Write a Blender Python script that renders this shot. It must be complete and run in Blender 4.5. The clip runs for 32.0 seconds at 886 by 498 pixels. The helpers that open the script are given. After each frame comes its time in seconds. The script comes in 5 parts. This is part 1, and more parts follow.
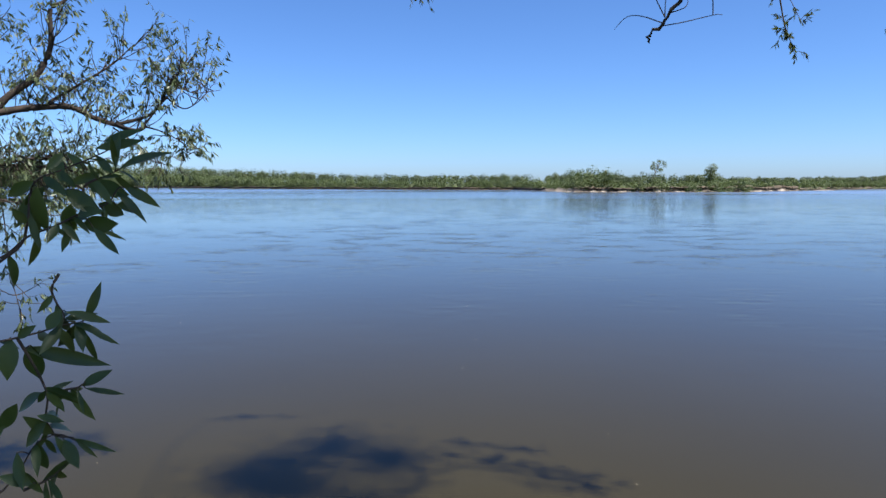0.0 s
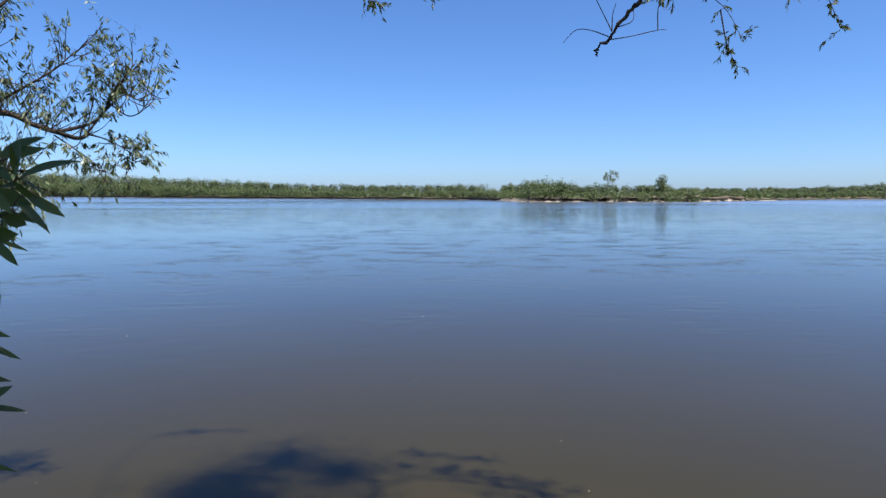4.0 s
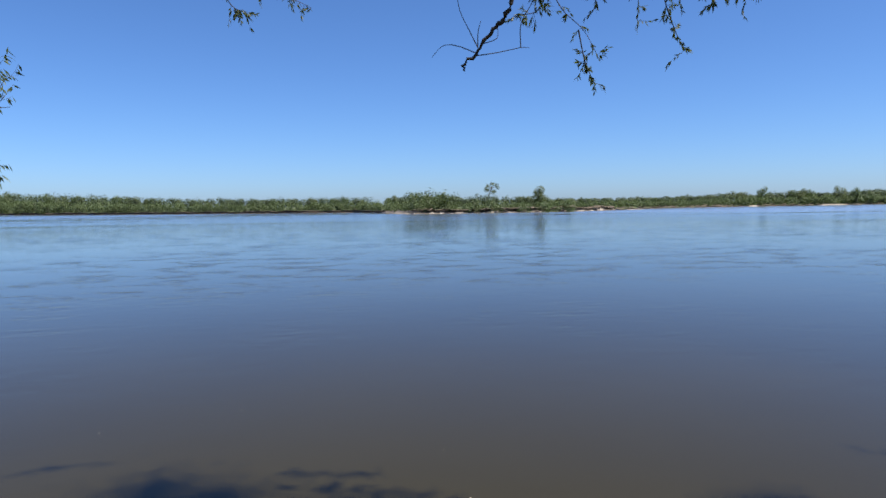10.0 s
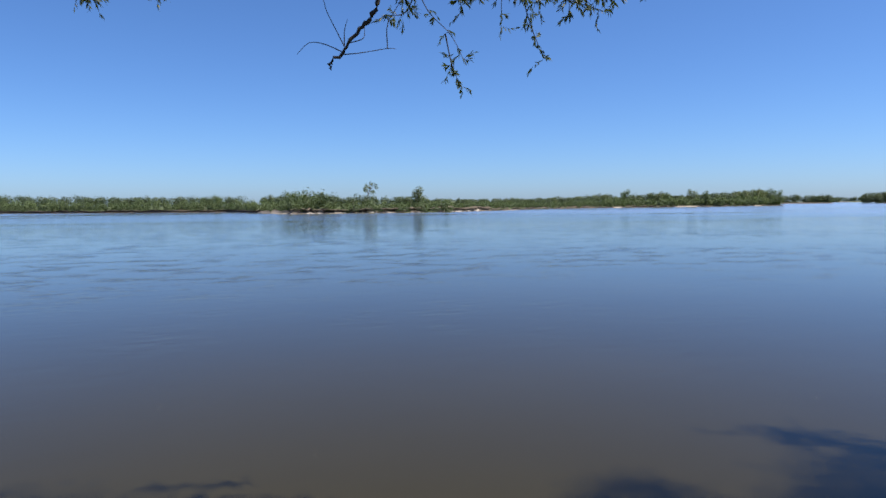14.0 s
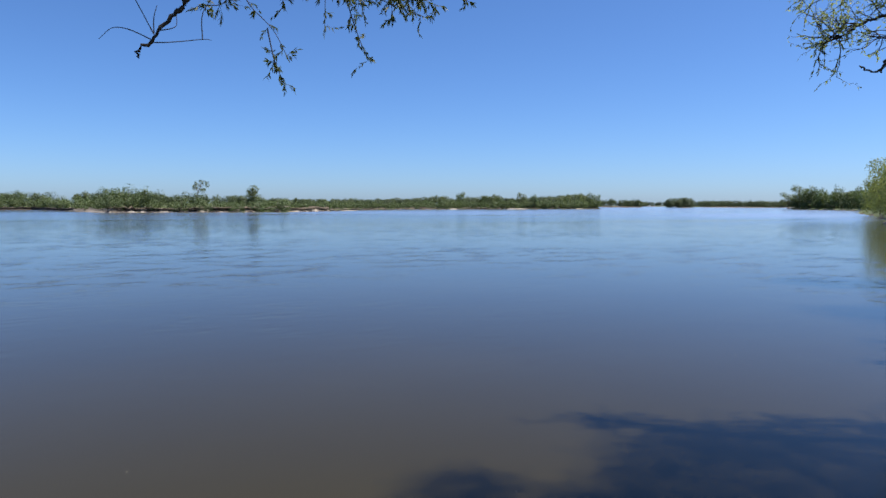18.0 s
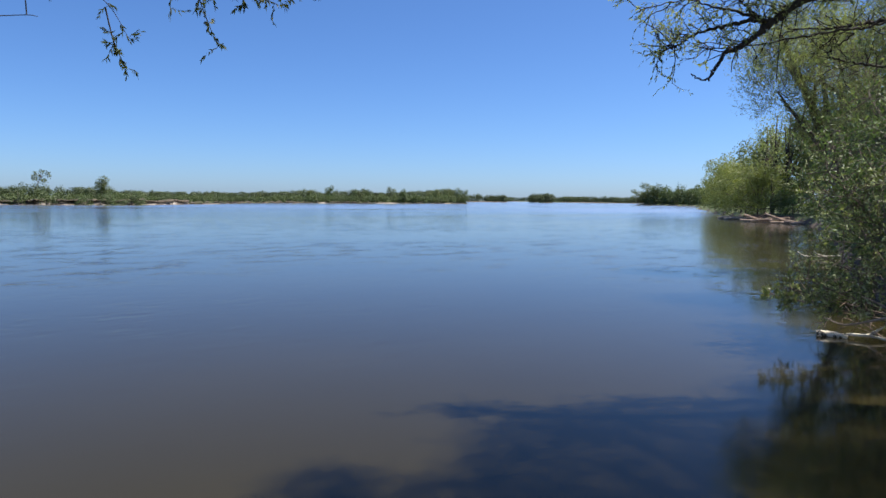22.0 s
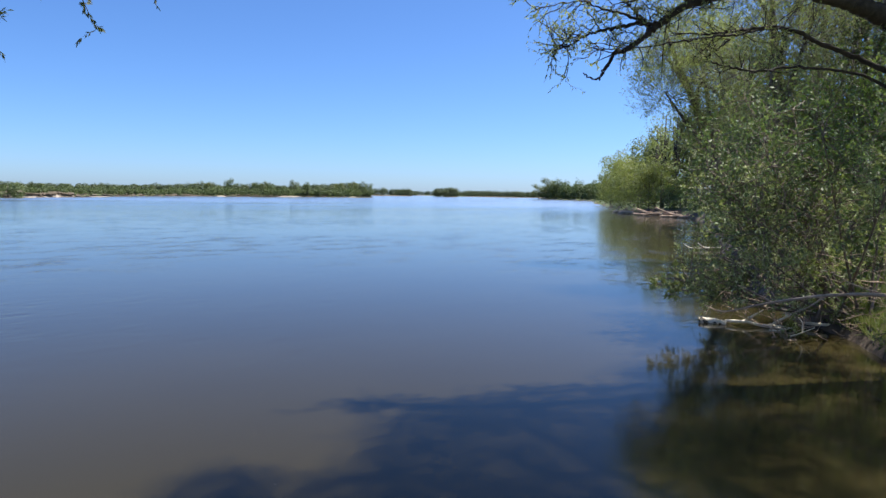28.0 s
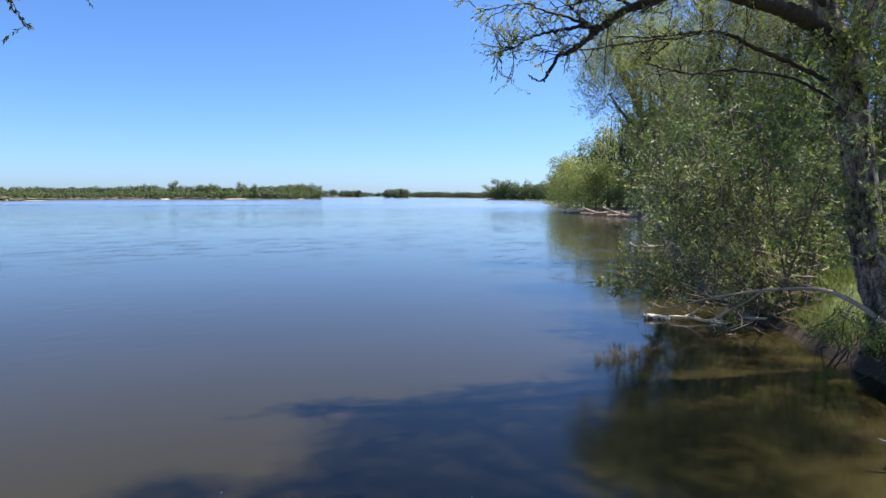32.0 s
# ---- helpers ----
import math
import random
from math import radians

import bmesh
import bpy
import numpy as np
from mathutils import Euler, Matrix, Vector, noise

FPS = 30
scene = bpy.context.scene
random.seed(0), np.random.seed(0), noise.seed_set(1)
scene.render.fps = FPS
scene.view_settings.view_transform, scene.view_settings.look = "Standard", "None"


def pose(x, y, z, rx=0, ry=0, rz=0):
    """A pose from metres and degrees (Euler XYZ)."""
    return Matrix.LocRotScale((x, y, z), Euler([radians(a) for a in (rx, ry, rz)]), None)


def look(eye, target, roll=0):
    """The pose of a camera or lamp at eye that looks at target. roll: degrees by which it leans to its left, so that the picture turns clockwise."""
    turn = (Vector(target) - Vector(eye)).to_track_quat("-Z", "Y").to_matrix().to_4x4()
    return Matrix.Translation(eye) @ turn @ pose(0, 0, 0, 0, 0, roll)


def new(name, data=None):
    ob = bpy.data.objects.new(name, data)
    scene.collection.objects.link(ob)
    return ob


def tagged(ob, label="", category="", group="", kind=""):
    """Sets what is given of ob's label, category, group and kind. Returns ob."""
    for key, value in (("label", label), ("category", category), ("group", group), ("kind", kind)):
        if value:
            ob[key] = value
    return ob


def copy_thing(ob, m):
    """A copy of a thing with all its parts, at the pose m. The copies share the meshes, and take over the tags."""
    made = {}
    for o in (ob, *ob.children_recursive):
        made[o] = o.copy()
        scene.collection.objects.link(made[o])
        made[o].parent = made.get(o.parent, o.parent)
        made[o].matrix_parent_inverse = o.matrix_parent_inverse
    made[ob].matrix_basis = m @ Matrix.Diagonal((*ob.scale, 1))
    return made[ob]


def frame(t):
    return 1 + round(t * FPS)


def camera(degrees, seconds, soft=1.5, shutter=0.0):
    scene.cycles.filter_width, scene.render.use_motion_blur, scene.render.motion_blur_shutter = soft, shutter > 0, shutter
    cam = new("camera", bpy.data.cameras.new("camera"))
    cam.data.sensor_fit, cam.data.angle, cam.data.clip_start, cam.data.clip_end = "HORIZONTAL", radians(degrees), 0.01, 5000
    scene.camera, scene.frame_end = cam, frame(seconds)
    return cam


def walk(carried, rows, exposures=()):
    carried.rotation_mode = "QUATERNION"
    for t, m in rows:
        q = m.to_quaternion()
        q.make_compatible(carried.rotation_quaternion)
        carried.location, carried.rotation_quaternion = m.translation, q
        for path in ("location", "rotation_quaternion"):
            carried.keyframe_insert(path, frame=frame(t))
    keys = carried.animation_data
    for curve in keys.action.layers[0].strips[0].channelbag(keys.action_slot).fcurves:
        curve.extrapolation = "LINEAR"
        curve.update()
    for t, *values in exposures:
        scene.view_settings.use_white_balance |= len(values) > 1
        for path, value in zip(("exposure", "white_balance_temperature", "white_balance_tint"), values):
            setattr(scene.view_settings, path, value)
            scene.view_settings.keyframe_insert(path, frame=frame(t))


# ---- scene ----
# ---- camera and walk ----
EYE, REACH = 2.6, 0.48          # eye over the water; the camera held out in front of the turning body
PATH = [
    (0, 3.95, -5.51, -0.10),
    (0.5, 3.80, -5.45, -0.12),
    (1, 3.44, -5.38, -0.13),
    (1.5, 2.98, -5.25, 0.08),
    (2, 2.42, -5.13, 0.26),
    (2.5, 1.70, -5.02, 0.46),
    (3, 1.06, -4.89, 0.45),
    (3.5, 0.67, -4.81, 0.23),
    (5.5, -1.20, -4.38, 0.03),
    (6, -1.88, -4.55, 0.30),
    (6.5, -2.66, -4.71, 0.41),
    (7, -3.35, -4.83, 0.36),
    (7.5, -4.01, -4.88, 0.13),
    (8, -4.85, -4.79, -0.26),
    (8.5, -5.86, -4.45, -0.57),
    (9, -7.02, -4.15, -0.79),
    (9.5, -8.20, -3.90, -0.77),
    (10, -9.33, -3.71, -0.71),
    (10.5, -10.64, -3.63, -0.82),
    (11, -11.85, -3.66, -0.99),
    (11.5, -13.25, -3.82, -1.27),
    (12, -14.74, -4.06, -1.37),
    (12.5, -16.04, -4.08, -0.97),
    (13, -17.19, -3.98, -0.68),
    (13.5, -18.31, -3.92, -0.57),
    (15.5, -23.46, -3.22, 0.09),
    (16, -25.19, -3.17, -0.01),
    (16.5, -27.07, -3.26, -0.05),
    (17, -29.08, -3.40, 0.09),
    (17.5, -31.03, -3.57, 0.22),
    (18, -32.93, -3.74, 0.31),
    (18.5, -34.74, -3.88, 0.48),
    (19, -36.46, -4.07, 0.40),
    (19.5, -38.34, -4.23, 0.15),
    (20, -39.94, -4.36, 0.09),
    (20.5, -41.11, -4.40, 0.19),
    (21, -42.26, -4.36, 0.40),
    (21.5, -43.18, -4.28, 0.51),
    (22, -43.85, -4.13, 0.69),
    (22.5, -44.55, -3.96, 0.56),
    (23, -45.05, -3.92, 0.47),
    (23.5, -45.31, -3.94, 0.61),
    (24, -45.75, -3.96, 0.75),
    (24.5, -46.68, -4.11, 0.92),
    (25, -47.53, -4.24, 0.96),
    (25.5, -48.52, -4.36, 0.94),
    (27.5, -51.20, -4.48, 0.90),
    (28, -51.81, -4.53, 0.94),
    (28.5, -52.29, -4.52, 0.94),
    (29, -52.81, -4.52, 1.01),
    (29.5, -53.36, -4.43, 1.04),
    (30, -54.08, -4.34, 1.07),
    (30.5, -54.64, -4.37, 0.76),
    (31, -55.09, -4.42, 0.49),
    (31.5, -55.55, -4.42, 0.52),
    (32, -55.92, -4.39, 0.53),
]
cam = camera(66.05, 32.0)


def stand(yaw, pitch, roll):
    a, p = radians(yaw), radians(pitch)
    a0 = radians(PATH[0][1])
    eye = Vector((REACH * (math.sin(a0) - math.sin(a)), REACH * (math.cos(a) - math.cos(a0)), EYE))
    return look(eye, eye + Vector((-math.sin(a) * math.cos(p), math.cos(a) * math.cos(p), math.sin(p))), roll)


walk(cam, [(t, stand(yaw, pitch, roll)) for t, yaw, pitch, roll in PATH], [(0, 1.06, 5650, 12), (6, 0.92, 5650, 12), (13, 0.78, 5650, 12), (20, 0.78, 5650, 12), (26, 0.95, 5650, 12), (32, 1.17, 5650, 12)])

# ---- sky and sun ----
SUN = Vector((0.866, -0.5, 0)).normalized() * math.cos(radians(60)) + Vector((0, 0, math.sin(radians(60))))
world = bpy.data.worlds.new("sky")
scene.world = world
world.use_nodes = True
wt = world.node_tree
sky = wt.nodes.new("ShaderNodeTexSky")
sky.sky_type, sky.sun_disc = "NISHITA", False
sky.sun_elevation, sky.sun_rotation = radians(60), math.atan2(SUN.x, SUN.y)
sky.altitude, sky.air_density, sky.dust_density, sky.ozone_density = 0, 0.8, 0.55, 10.0
wt.links.new(sky.outputs[0], wt.nodes["Background"].inputs[0])
wt.nodes["Background"].inputs[1].default_value = 0.077
lamp = bpy.data.lights.new("sun", "SUN")
lamp.energy, lamp.angle, lamp.color = 5.0, radians(1.3), (1.0, 0.89, 0.7)
sun = new("sun", lamp)
sun.matrix_world = look(SUN * 50, (0, 0, 0))


# ---- materials ----
def nodes_of(name):
    m = bpy.data.materials.new(name)
    m.use_nodes = True
    t = m.node_tree
    b = t.nodes["Principled BSDF"]
    return m, t, b


def add(t, kind, **values):
    n = t.nodes.new(kind)
    for key, v in values.items():
        if key in n.inputs:
            n.inputs[key].default_value = v
    return n


def ramp_of(t, source, stops):
    r = t.nodes.new("ShaderNodeValToRGB")
    e = r.color_ramp.elements
    while len(e) < len(stops):
        e.new(0.5)
    for el, (p, c) in zip(e, stops):
        el.position, el.color = p, (*c, 1)
    t.links.new(source, r.inputs[0])
    return r.outputs[0]


def earthy(name, stops, scale, fine, rough=0.9, bump=0.3, stretch=(1, 1, 1), depth=0.02):
    """A matt natural surface: colours from a broad noise, grain and relief from a fine one."""
    m, t, b = nodes_of(name)
    co = add(t, "ShaderNodeTexCoord")
    mp = add(t, "ShaderNodeMapping")
    mp.inputs["Scale"].default_value = stretch
    t.links.new(co.outputs["Object"], mp.inputs[0])
    n1 = add(t, "ShaderNodeTexNoise", Scale=scale, Detail=6.0, Roughness=0.65)
    n2 = add(t, "ShaderNodeTexNoise", Scale=fine, Detail=5.0, Roughness=0.7)
    for n in (n1, n2):
        t.links.new(mp.outputs[0], n.inputs["Vector"])
    mix = add(t, "ShaderNodeMath")
    mix.operation = "ADD"
    half = add(t, "ShaderNodeMath")
    half.operation, half.inputs[1].default_value = "MULTIPLY_ADD", 0.5
    half.inputs[2].default_value = -0.25
    t.links.new(n2.outputs[0], half.inputs[0])
    t.links.new(n1.outputs[0], mix.inputs[0])
    t.links.new(half.outputs[0], mix.inputs[1])
    t.links.new(ramp_of(t, mix.outputs[0], stops), b.inputs["Base Color"])
    b.inputs["Roughness"].default_value = rough
    bp = add(t, "ShaderNodeBump", Strength=bump, Distance=depth)
    t.links.new(n2.outputs[0], bp.inputs["Height"])
    t.links.new(bp.outputs[0], b.inputs["Normal"])
    return m


def leafy(name, stops, through_light=0.35, rough=0.45, spec=0.35):
    """Leaves: each its own tone, some light passing through."""
    m, t, b = nodes_of(name)
    geo = add(t, "ShaderNodeNewGeometry")
    ob = add(t, "ShaderNodeObjectInfo")
    co = add(t, "ShaderNodeTexCoord")
    clump = add(t, "ShaderNodeTexNoise", Scale=1.1, Detail=2.0)
    t.links.new(co.outputs["Object"], clump.inputs["Vector"])
    sc = add(t, "ShaderNodeMath")
    sc.operation, sc.inputs[1].default_value = "MULTIPLY", 0.2
    t.links.new(ob.outputs["Random"], sc.inputs[0])
    mid = add(t, "ShaderNodeMath")
    mid.operation, mid.inputs[1].default_value = "MULTIPLY_ADD", 0.45
    t.links.new(geo.outputs["Random Per Island"], mid.inputs[0])
    t.links.new(sc.outputs[0], mid.inputs[2])
    even = add(t, "ShaderNodeMapRange")
    for name, v in (("From Min", 0.32), ("From Max", 0.68), ("To Min", 0.0), ("To Max", 0.35)):
        even.inputs[name].default_value = v
    t.links.new(clump.outputs[0], even.inputs["Value"])
    mul = add(t, "ShaderNodeMath")
    mul.operation = "ADD"
    t.links.new(mid.outputs[0], mul.inputs[0])
    t.links.new(even.outputs[0], mul.inputs[1])
    col = ramp_of(t, mul.outputs[0], stops)
    t.links.new(col, b.inputs["Base Color"])
    b.inputs["Roughness"].default_value = rough
    b.inputs["Specular IOR Level"].default_value = spec
    tr = add(t, "ShaderNodeBsdfTranslucent")
    gain = add(t, "ShaderNodeMixRGB")
    gain.blend_type, gain.inputs[0].default_value = "MULTIPLY", 1.0
    gain.inputs[2].default_value = (0.92, 1.0, 0.45, 1)
    t.links.new(col, gain.inputs[1])
    t.links.new(gain.outputs[0], tr.inputs[0])
    mx = add(t, "ShaderNodeMixShader")
    mx.inputs[0].default_value = through_light
    t.links.new(b.outputs[0], mx.inputs[1])
    t.links.new(tr.outputs[0], mx.inputs[2])
    t.links.new(mx.outputs[0], t.nodes["Material Output"].inputs[0])
    return m


def river_water():
    m, t, b = nodes_of("river_water")
    co = add(t, "ShaderNodeTexCoord")
    t.nodes.remove(b)

    def calc(kind, a, c, d=None):
        n = add(t, "ShaderNodeMath")
        n.operation = kind
        for k, v in enumerate((a, c, d)):
            if isinstance(v, (int, float)):
                n.inputs[k].default_value = v
            elif v is not None:
                t.links.new(v, n.inputs[k])
        return n.outputs[0]

    def drift(scale, detail, stretch, at=(0, 0, 0), rough=0.55, twist=0.0):
        """Noise on the water, drawn out along the current."""
        mp = add(t, "ShaderNodeMapping")
        mp.inputs["Location"].default_value = at
        mp.inputs["Rotation"].default_value = (0, 0, radians(-22))
        mp.inputs["Scale"].default_value = stretch
        t.links.new(co.outputs["Object"], mp.inputs[0])
        n = add(t, "ShaderNodeTexNoise", Scale=scale, Detail=detail, Roughness=rough, Distortion=twist)
        t.links.new(mp.outputs[0], n.inputs["Vector"])
        return n.outputs[0]

    def step(source, low, high):
        return ramp_of(t, source, [(low, (0, 0, 0)), (high, (1, 1, 1))])

    # the mirror on top, stronger at a low angle, over the silty body
    mirror = add(t, "ShaderNodeBsdfGlossy", Roughness=0.085)
    mirror.inputs["Color"].default_value = (1, 1, 1, 1)
    edge = add(t, "ShaderNodeFresnel", IOR=1.25)
    silty = ramp_of(t, drift(0.12, 4.0, (1, 1, 1)), [(0.3, (0.0295, 0.0238, 0.0087)), (0.7, (0.0367, 0.0298, 0.011))])
    body = add(t, "ShaderNodeBsdfDiffuse")
    t.links.new(silty, body.inputs["Color"])
    # how far out from the walker's stretch of bank
    apart = add(t, "ShaderNodeVectorMath")
    apart.operation = "LENGTH"
    t.links.new(co.outputs["Object"], apart.inputs[0])

    def out_from(near, far, low, high):
        r = add(t, "ShaderNodeMapRange")
        for name, v in (("From Min", near), ("From Max", far), ("To Min", low), ("To Max", high)):
            r.inputs[name].default_value = v
        t.links.new(apart.outputs["Value"], r.inputs["Value"])
        return r.outputs[0]

    # small riffles, gathered in broad wandering patches where the current runs quick
    patch = step(drift(0.06, 4.0, (0.6, 1, 1), (37, 14, 0), 0.6, 0.6), 0.33, 0.52)
    fleck = step(drift(0.75, 3.0, (0.6, 1, 1), (5, 9, 0), 0.6, 0.5), 0.48, 0.62)
    near = calc("MULTIPLY", calc("MULTIPLY", patch, fleck), out_from(9.0, 24.0, 0.06, 1.0))
    # long lanes of ruffled water towards the far bank
    lanes = calc("MULTIPLY", step(drift(1.0, 3.0, (0.006, 0.055, 1), (3.1, 7.7, 0), 0.6), 0.4, 0.52), out_from(80.0, 190.0, 0.0, 1.0))
    t.links.new(calc("MULTIPLY_ADD", lanes, 0.14, 0.085), mirror.inputs["Roughness"])
    live = calc("MULTIPLY_ADD", near, 0.85, 0.03)
    small = calc("MULTIPLY", calc("SUBTRACT", drift(2.4, 3.0, (0.55, 1, 1)), 0.5), live)
    b1 = add(t, "ShaderNodeBump", Strength=1.0, Distance=0.06)
    t.links.new(small, b1.inputs["Height"])
    b2 = add(t, "ShaderNodeBump", Strength=1.0, Distance=0.008)
    t.links.new(drift(0.45, 2.0, (0.55, 1, 1)), b2.inputs["Height"])
    t.links.new(b1.outputs[0], b2.inputs["Normal"])
    t.links.new(b2.outputs[0], mirror.inputs["Normal"])
    mx = add(t, "ShaderNodeMixShader")
    t.links.new(edge.outputs[0], mx.inputs[0])
    t.links.new(body.outputs[0], mx.inputs[1])
    t.links.new(mirror.outputs[0], mx.inputs[2])
    t.links.new(mx.outputs[0], t.nodes["Material Output"].inputs[0])
    return m


WATER = river_water()
SOIL = earthy("bank_soil", [(0.25, (0.04, 0.03, 0.02)), (0.5, (0.09, 0.068, 0.045)), (0.75, (0.17, 0.135, 0.095))], 0.5, 9, bump=0.6, depth=0.05)
WETSOIL = earthy("wet_dark_soil", [(0.3, (0.018, 0.013, 0.009)), (0.7, (0.07, 0.052, 0.036))], 0.3, 3, rough=0.7, bump=0.6, depth=0.05)
BANKSOIL = earthy("brown_bank_soil", [(0.25, (0.03, 0.021, 0.013)), (0.5, (0.07, 0.048, 0.03)), (0.75, (0.14, 0.1, 0.065))], 1.2, 9, bump=0.8, depth=0.05)
CLAY = earthy("pale_clay", [(0.4, (0.03, 0.022, 0.016)), (0.5, (0.12, 0.095, 0.07)), (0.58, (0.33, 0.285, 0.23))], 0.42, 3, bump=0.7, depth=0.08)
SAND = earthy("pale_sand", [(0.3, (0.13, 0.105, 0.08)), (0.7, (0.29, 0.24, 0.19))], 0.1, 4, bump=0.3)
PALESAND = earthy("sunlit_sand", [(0.3, (0.15, 0.12, 0.09)), (0.7, (0.36, 0.31, 0.24))], 0.2, 4, bump=0.3)
MEADOW = earthy("meadow", [(0.25, (0.05, 0.055, 0.02)), (0.5, (0.09, 0.115, 0.035)), (0.75, (0.17, 0.16, 0.075))], 0.25, 6, bump=0.7, depth=0.06)
BARK = earthy("willow_bark", [(0.36, (0.025, 0.018, 0.014)), (0.5, (0.1, 0.076, 0.06)), (0.68, (0.3, 0.245, 0.2))], 9, 30, bump=1.0, stretch=(1, 1, 0.3), depth=0.04)
# trunk bark, its colour lightened in place of sun falling on it
RIDGED = earthy("sunlit_ridged_poplar_bark", [(0.36, (0.03, 0.02, 0.014)), (0.5, (0.19, 0.14, 0.105)), (0.64, (0.46, 0.36, 0.28))], 8, 26, bump=1.0, stretch=(1, 1, 0.5), depth=0.05)
# twig bark, darkened so that backlit boughs and limbs look black
DARKBARK = earthy("backlit_twig_bark", [(0.3, (0.016, 0.012, 0.009)), (0.7, (0.06, 0.043, 0.032))], 12, 60, bump=0.5, depth=0.004)
BUSHTWIG = earthy("brown_twig_bark", [(0.3, (0.07, 0.052, 0.038)), (0.7, (0.24, 0.185, 0.135))], 9, 50, bump=0.4, depth=0.004)
DRIFT = earthy("bleached_wood", [(0.2, (0.42, 0.33, 0.22)), (0.45, (0.7, 0.6, 0.44)), (0.75, (0.85, 0.78, 0.62))], 3, 30, rough=0.8, bump=0.6, stretch=(1, 1, 1), depth=0.01)
BROWNWOOD = earthy("brown_driftwood", [(0.3, (0.2, 0.135, 0.085)), (0.7, (0.54, 0.4, 0.28))], 1.2, 8, bump=0.6, depth=0.03)
OLDWOOD = earthy("grey_driftwood", [(0.3, (0.15, 0.12, 0.09)), (0.7, (0.42, 0.37, 0.3))], 1.2, 8, bump=0.6, depth=0.03)
LEAF_FAR = leafy("far_leaves", [(0.0, (0.075, 0.105, 0.042)), (0.5, (0.115, 0.148, 0.062)), (1.0, (0.165, 0.195, 0.088))], 0.35, 0.6)
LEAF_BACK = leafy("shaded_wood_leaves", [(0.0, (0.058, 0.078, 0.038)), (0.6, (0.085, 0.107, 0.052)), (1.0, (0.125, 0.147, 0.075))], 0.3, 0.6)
LEAF_DARK = leafy("dark_far_leaves", [(0.0, (0.085, 0.105, 0.045)), (0.6, (0.14, 0.16, 0.07)), (1.0, (0.22, 0.23, 0.11))], 0.4, 0.6)
LEAF_GOLD = leafy("yellow_green_leaves", [(0.0, (0.13, 0.15, 0.05)), (0.5, (0.235, 0.255, 0.1)), (1.0, (0.36, 0.365, 0.17))], 0.5, 0.55)
LEAF_PALE = leafy("pale_willow_leaves", [(0.0, (0.18, 0.2, 0.09)), (0.5, (0.31, 0.335, 0.165)), (1.0, (0.48, 0.49, 0.29))], 0.55, 0.5)
LEAF_BUSH = leafy("poplar_leaves", [(0.0, (0.085, 0.115, 0.042)), (0.35, (0.22, 0.25, 0.1)), (0.6, (0.37, 0.39, 0.19)), (0.74, (0.53, 0.54, 0.36)), (1.0, (0.68, 0.68, 0.52))], 0.38, 0.55, 0.25)
LEAF_OLIVE = leafy("olive_willow_leaves", [(0.0, (0.04, 0.052, 0.02)), (0.5, (0.135, 0.15, 0.055)), (0.8, (0.3, 0.305, 0.135)), (1.0, (0.44, 0.44, 0.24))], 0.38, 0.42, 0.4)
LEAF_NEAR = leafy("bay_willow_leaves", [(0.0, (0.018, 0.034, 0.009)), (0.5, (0.045, 0.07, 0.018)), (1.0, (0.15, 0.19, 0.05))], 0.26, 0.4, 0.4)
LEAF_GREEN = leafy("fresh_green_leaves", [(0.0, (0.045, 0.075, 0.02)), (0.5, (0.135, 0.195, 0.05)), (1.0, (0.36, 0.42, 0.13))], 0.48, 0.42, 0.4)
LEAF_WILLOW = leafy("grey_willow_leaves", [(0.0, (0.03, 0.048, 0.018)), (0.55, (0.085, 0.11, 0.048)), (0.85, (0.27, 0.3, 0.19)), (1.0, (0.6, 0.62, 0.54))], 0.25, 0.4, 0.4)
LEAF_DEEP = leafy("deep_green_leaves", [(0.0, (0.035, 0.062, 0.022)), (0.5, (0.1, 0.145, 0.055)), (0.85, (0.24, 0.3, 0.13)), (1.0, (0.36, 0.41, 0.24))], 0.36, 0.5, 0.3)
MOTTLED = earthy("peeling_log", [(0.45, (0.03, 0.024, 0.018)), (0.49, (0.66, 0.57, 0.43)), (0.8, (0.88, 0.81, 0.67))], 8, 40, rough=0.8, bump=0.7, depth=0.01)
LEAF_DROOP = leafy("drooping_willow_leaves", [(0.0, (0.035, 0.045, 0.015)), (0.6, (0.075, 0.09, 0.03)), (1.0, (0.16, 0.17, 0.07))], 0.4, 0.5)
GRASS = leafy("grass_blades", [(0.0, (0.08, 0.1, 0.028)), (0.6, (0.22, 0.25, 0.08)), (1.0, (0.42, 0.37, 0.19))], 0.3, 0.6)


# ---- mesh tools ----
def unit(v):
    v = np.asarray(v, float)
    return v / np.maximum(np.linalg.norm(v, axis=-1, keepdims=True), 1e-9)


def mesh_np(name, verts, quads):
    verts, quads = np.asarray(verts, np.float32).reshape(-1, 3), np.asarray(quads, np.int32)
    me = bpy.data.meshes.new(name)
    n, k = quads.shape
    me.vertices.add(len(verts))
    me.vertices.foreach_set("co", verts.ravel())
    me.loops.add(n * k)
    me.loops.foreach_set("vertex_index", quads.ravel())
    me.polygons.add(n)
    me.polygons.foreach_set("loop_start", np.arange(0, n * k, k, dtype=np.int32))
    me.update(calc_edges=True)
    return me


def smooth(me):
    me.polygons.foreach_set("use_smooth", np.ones(len(me.polygons), bool))
    return me


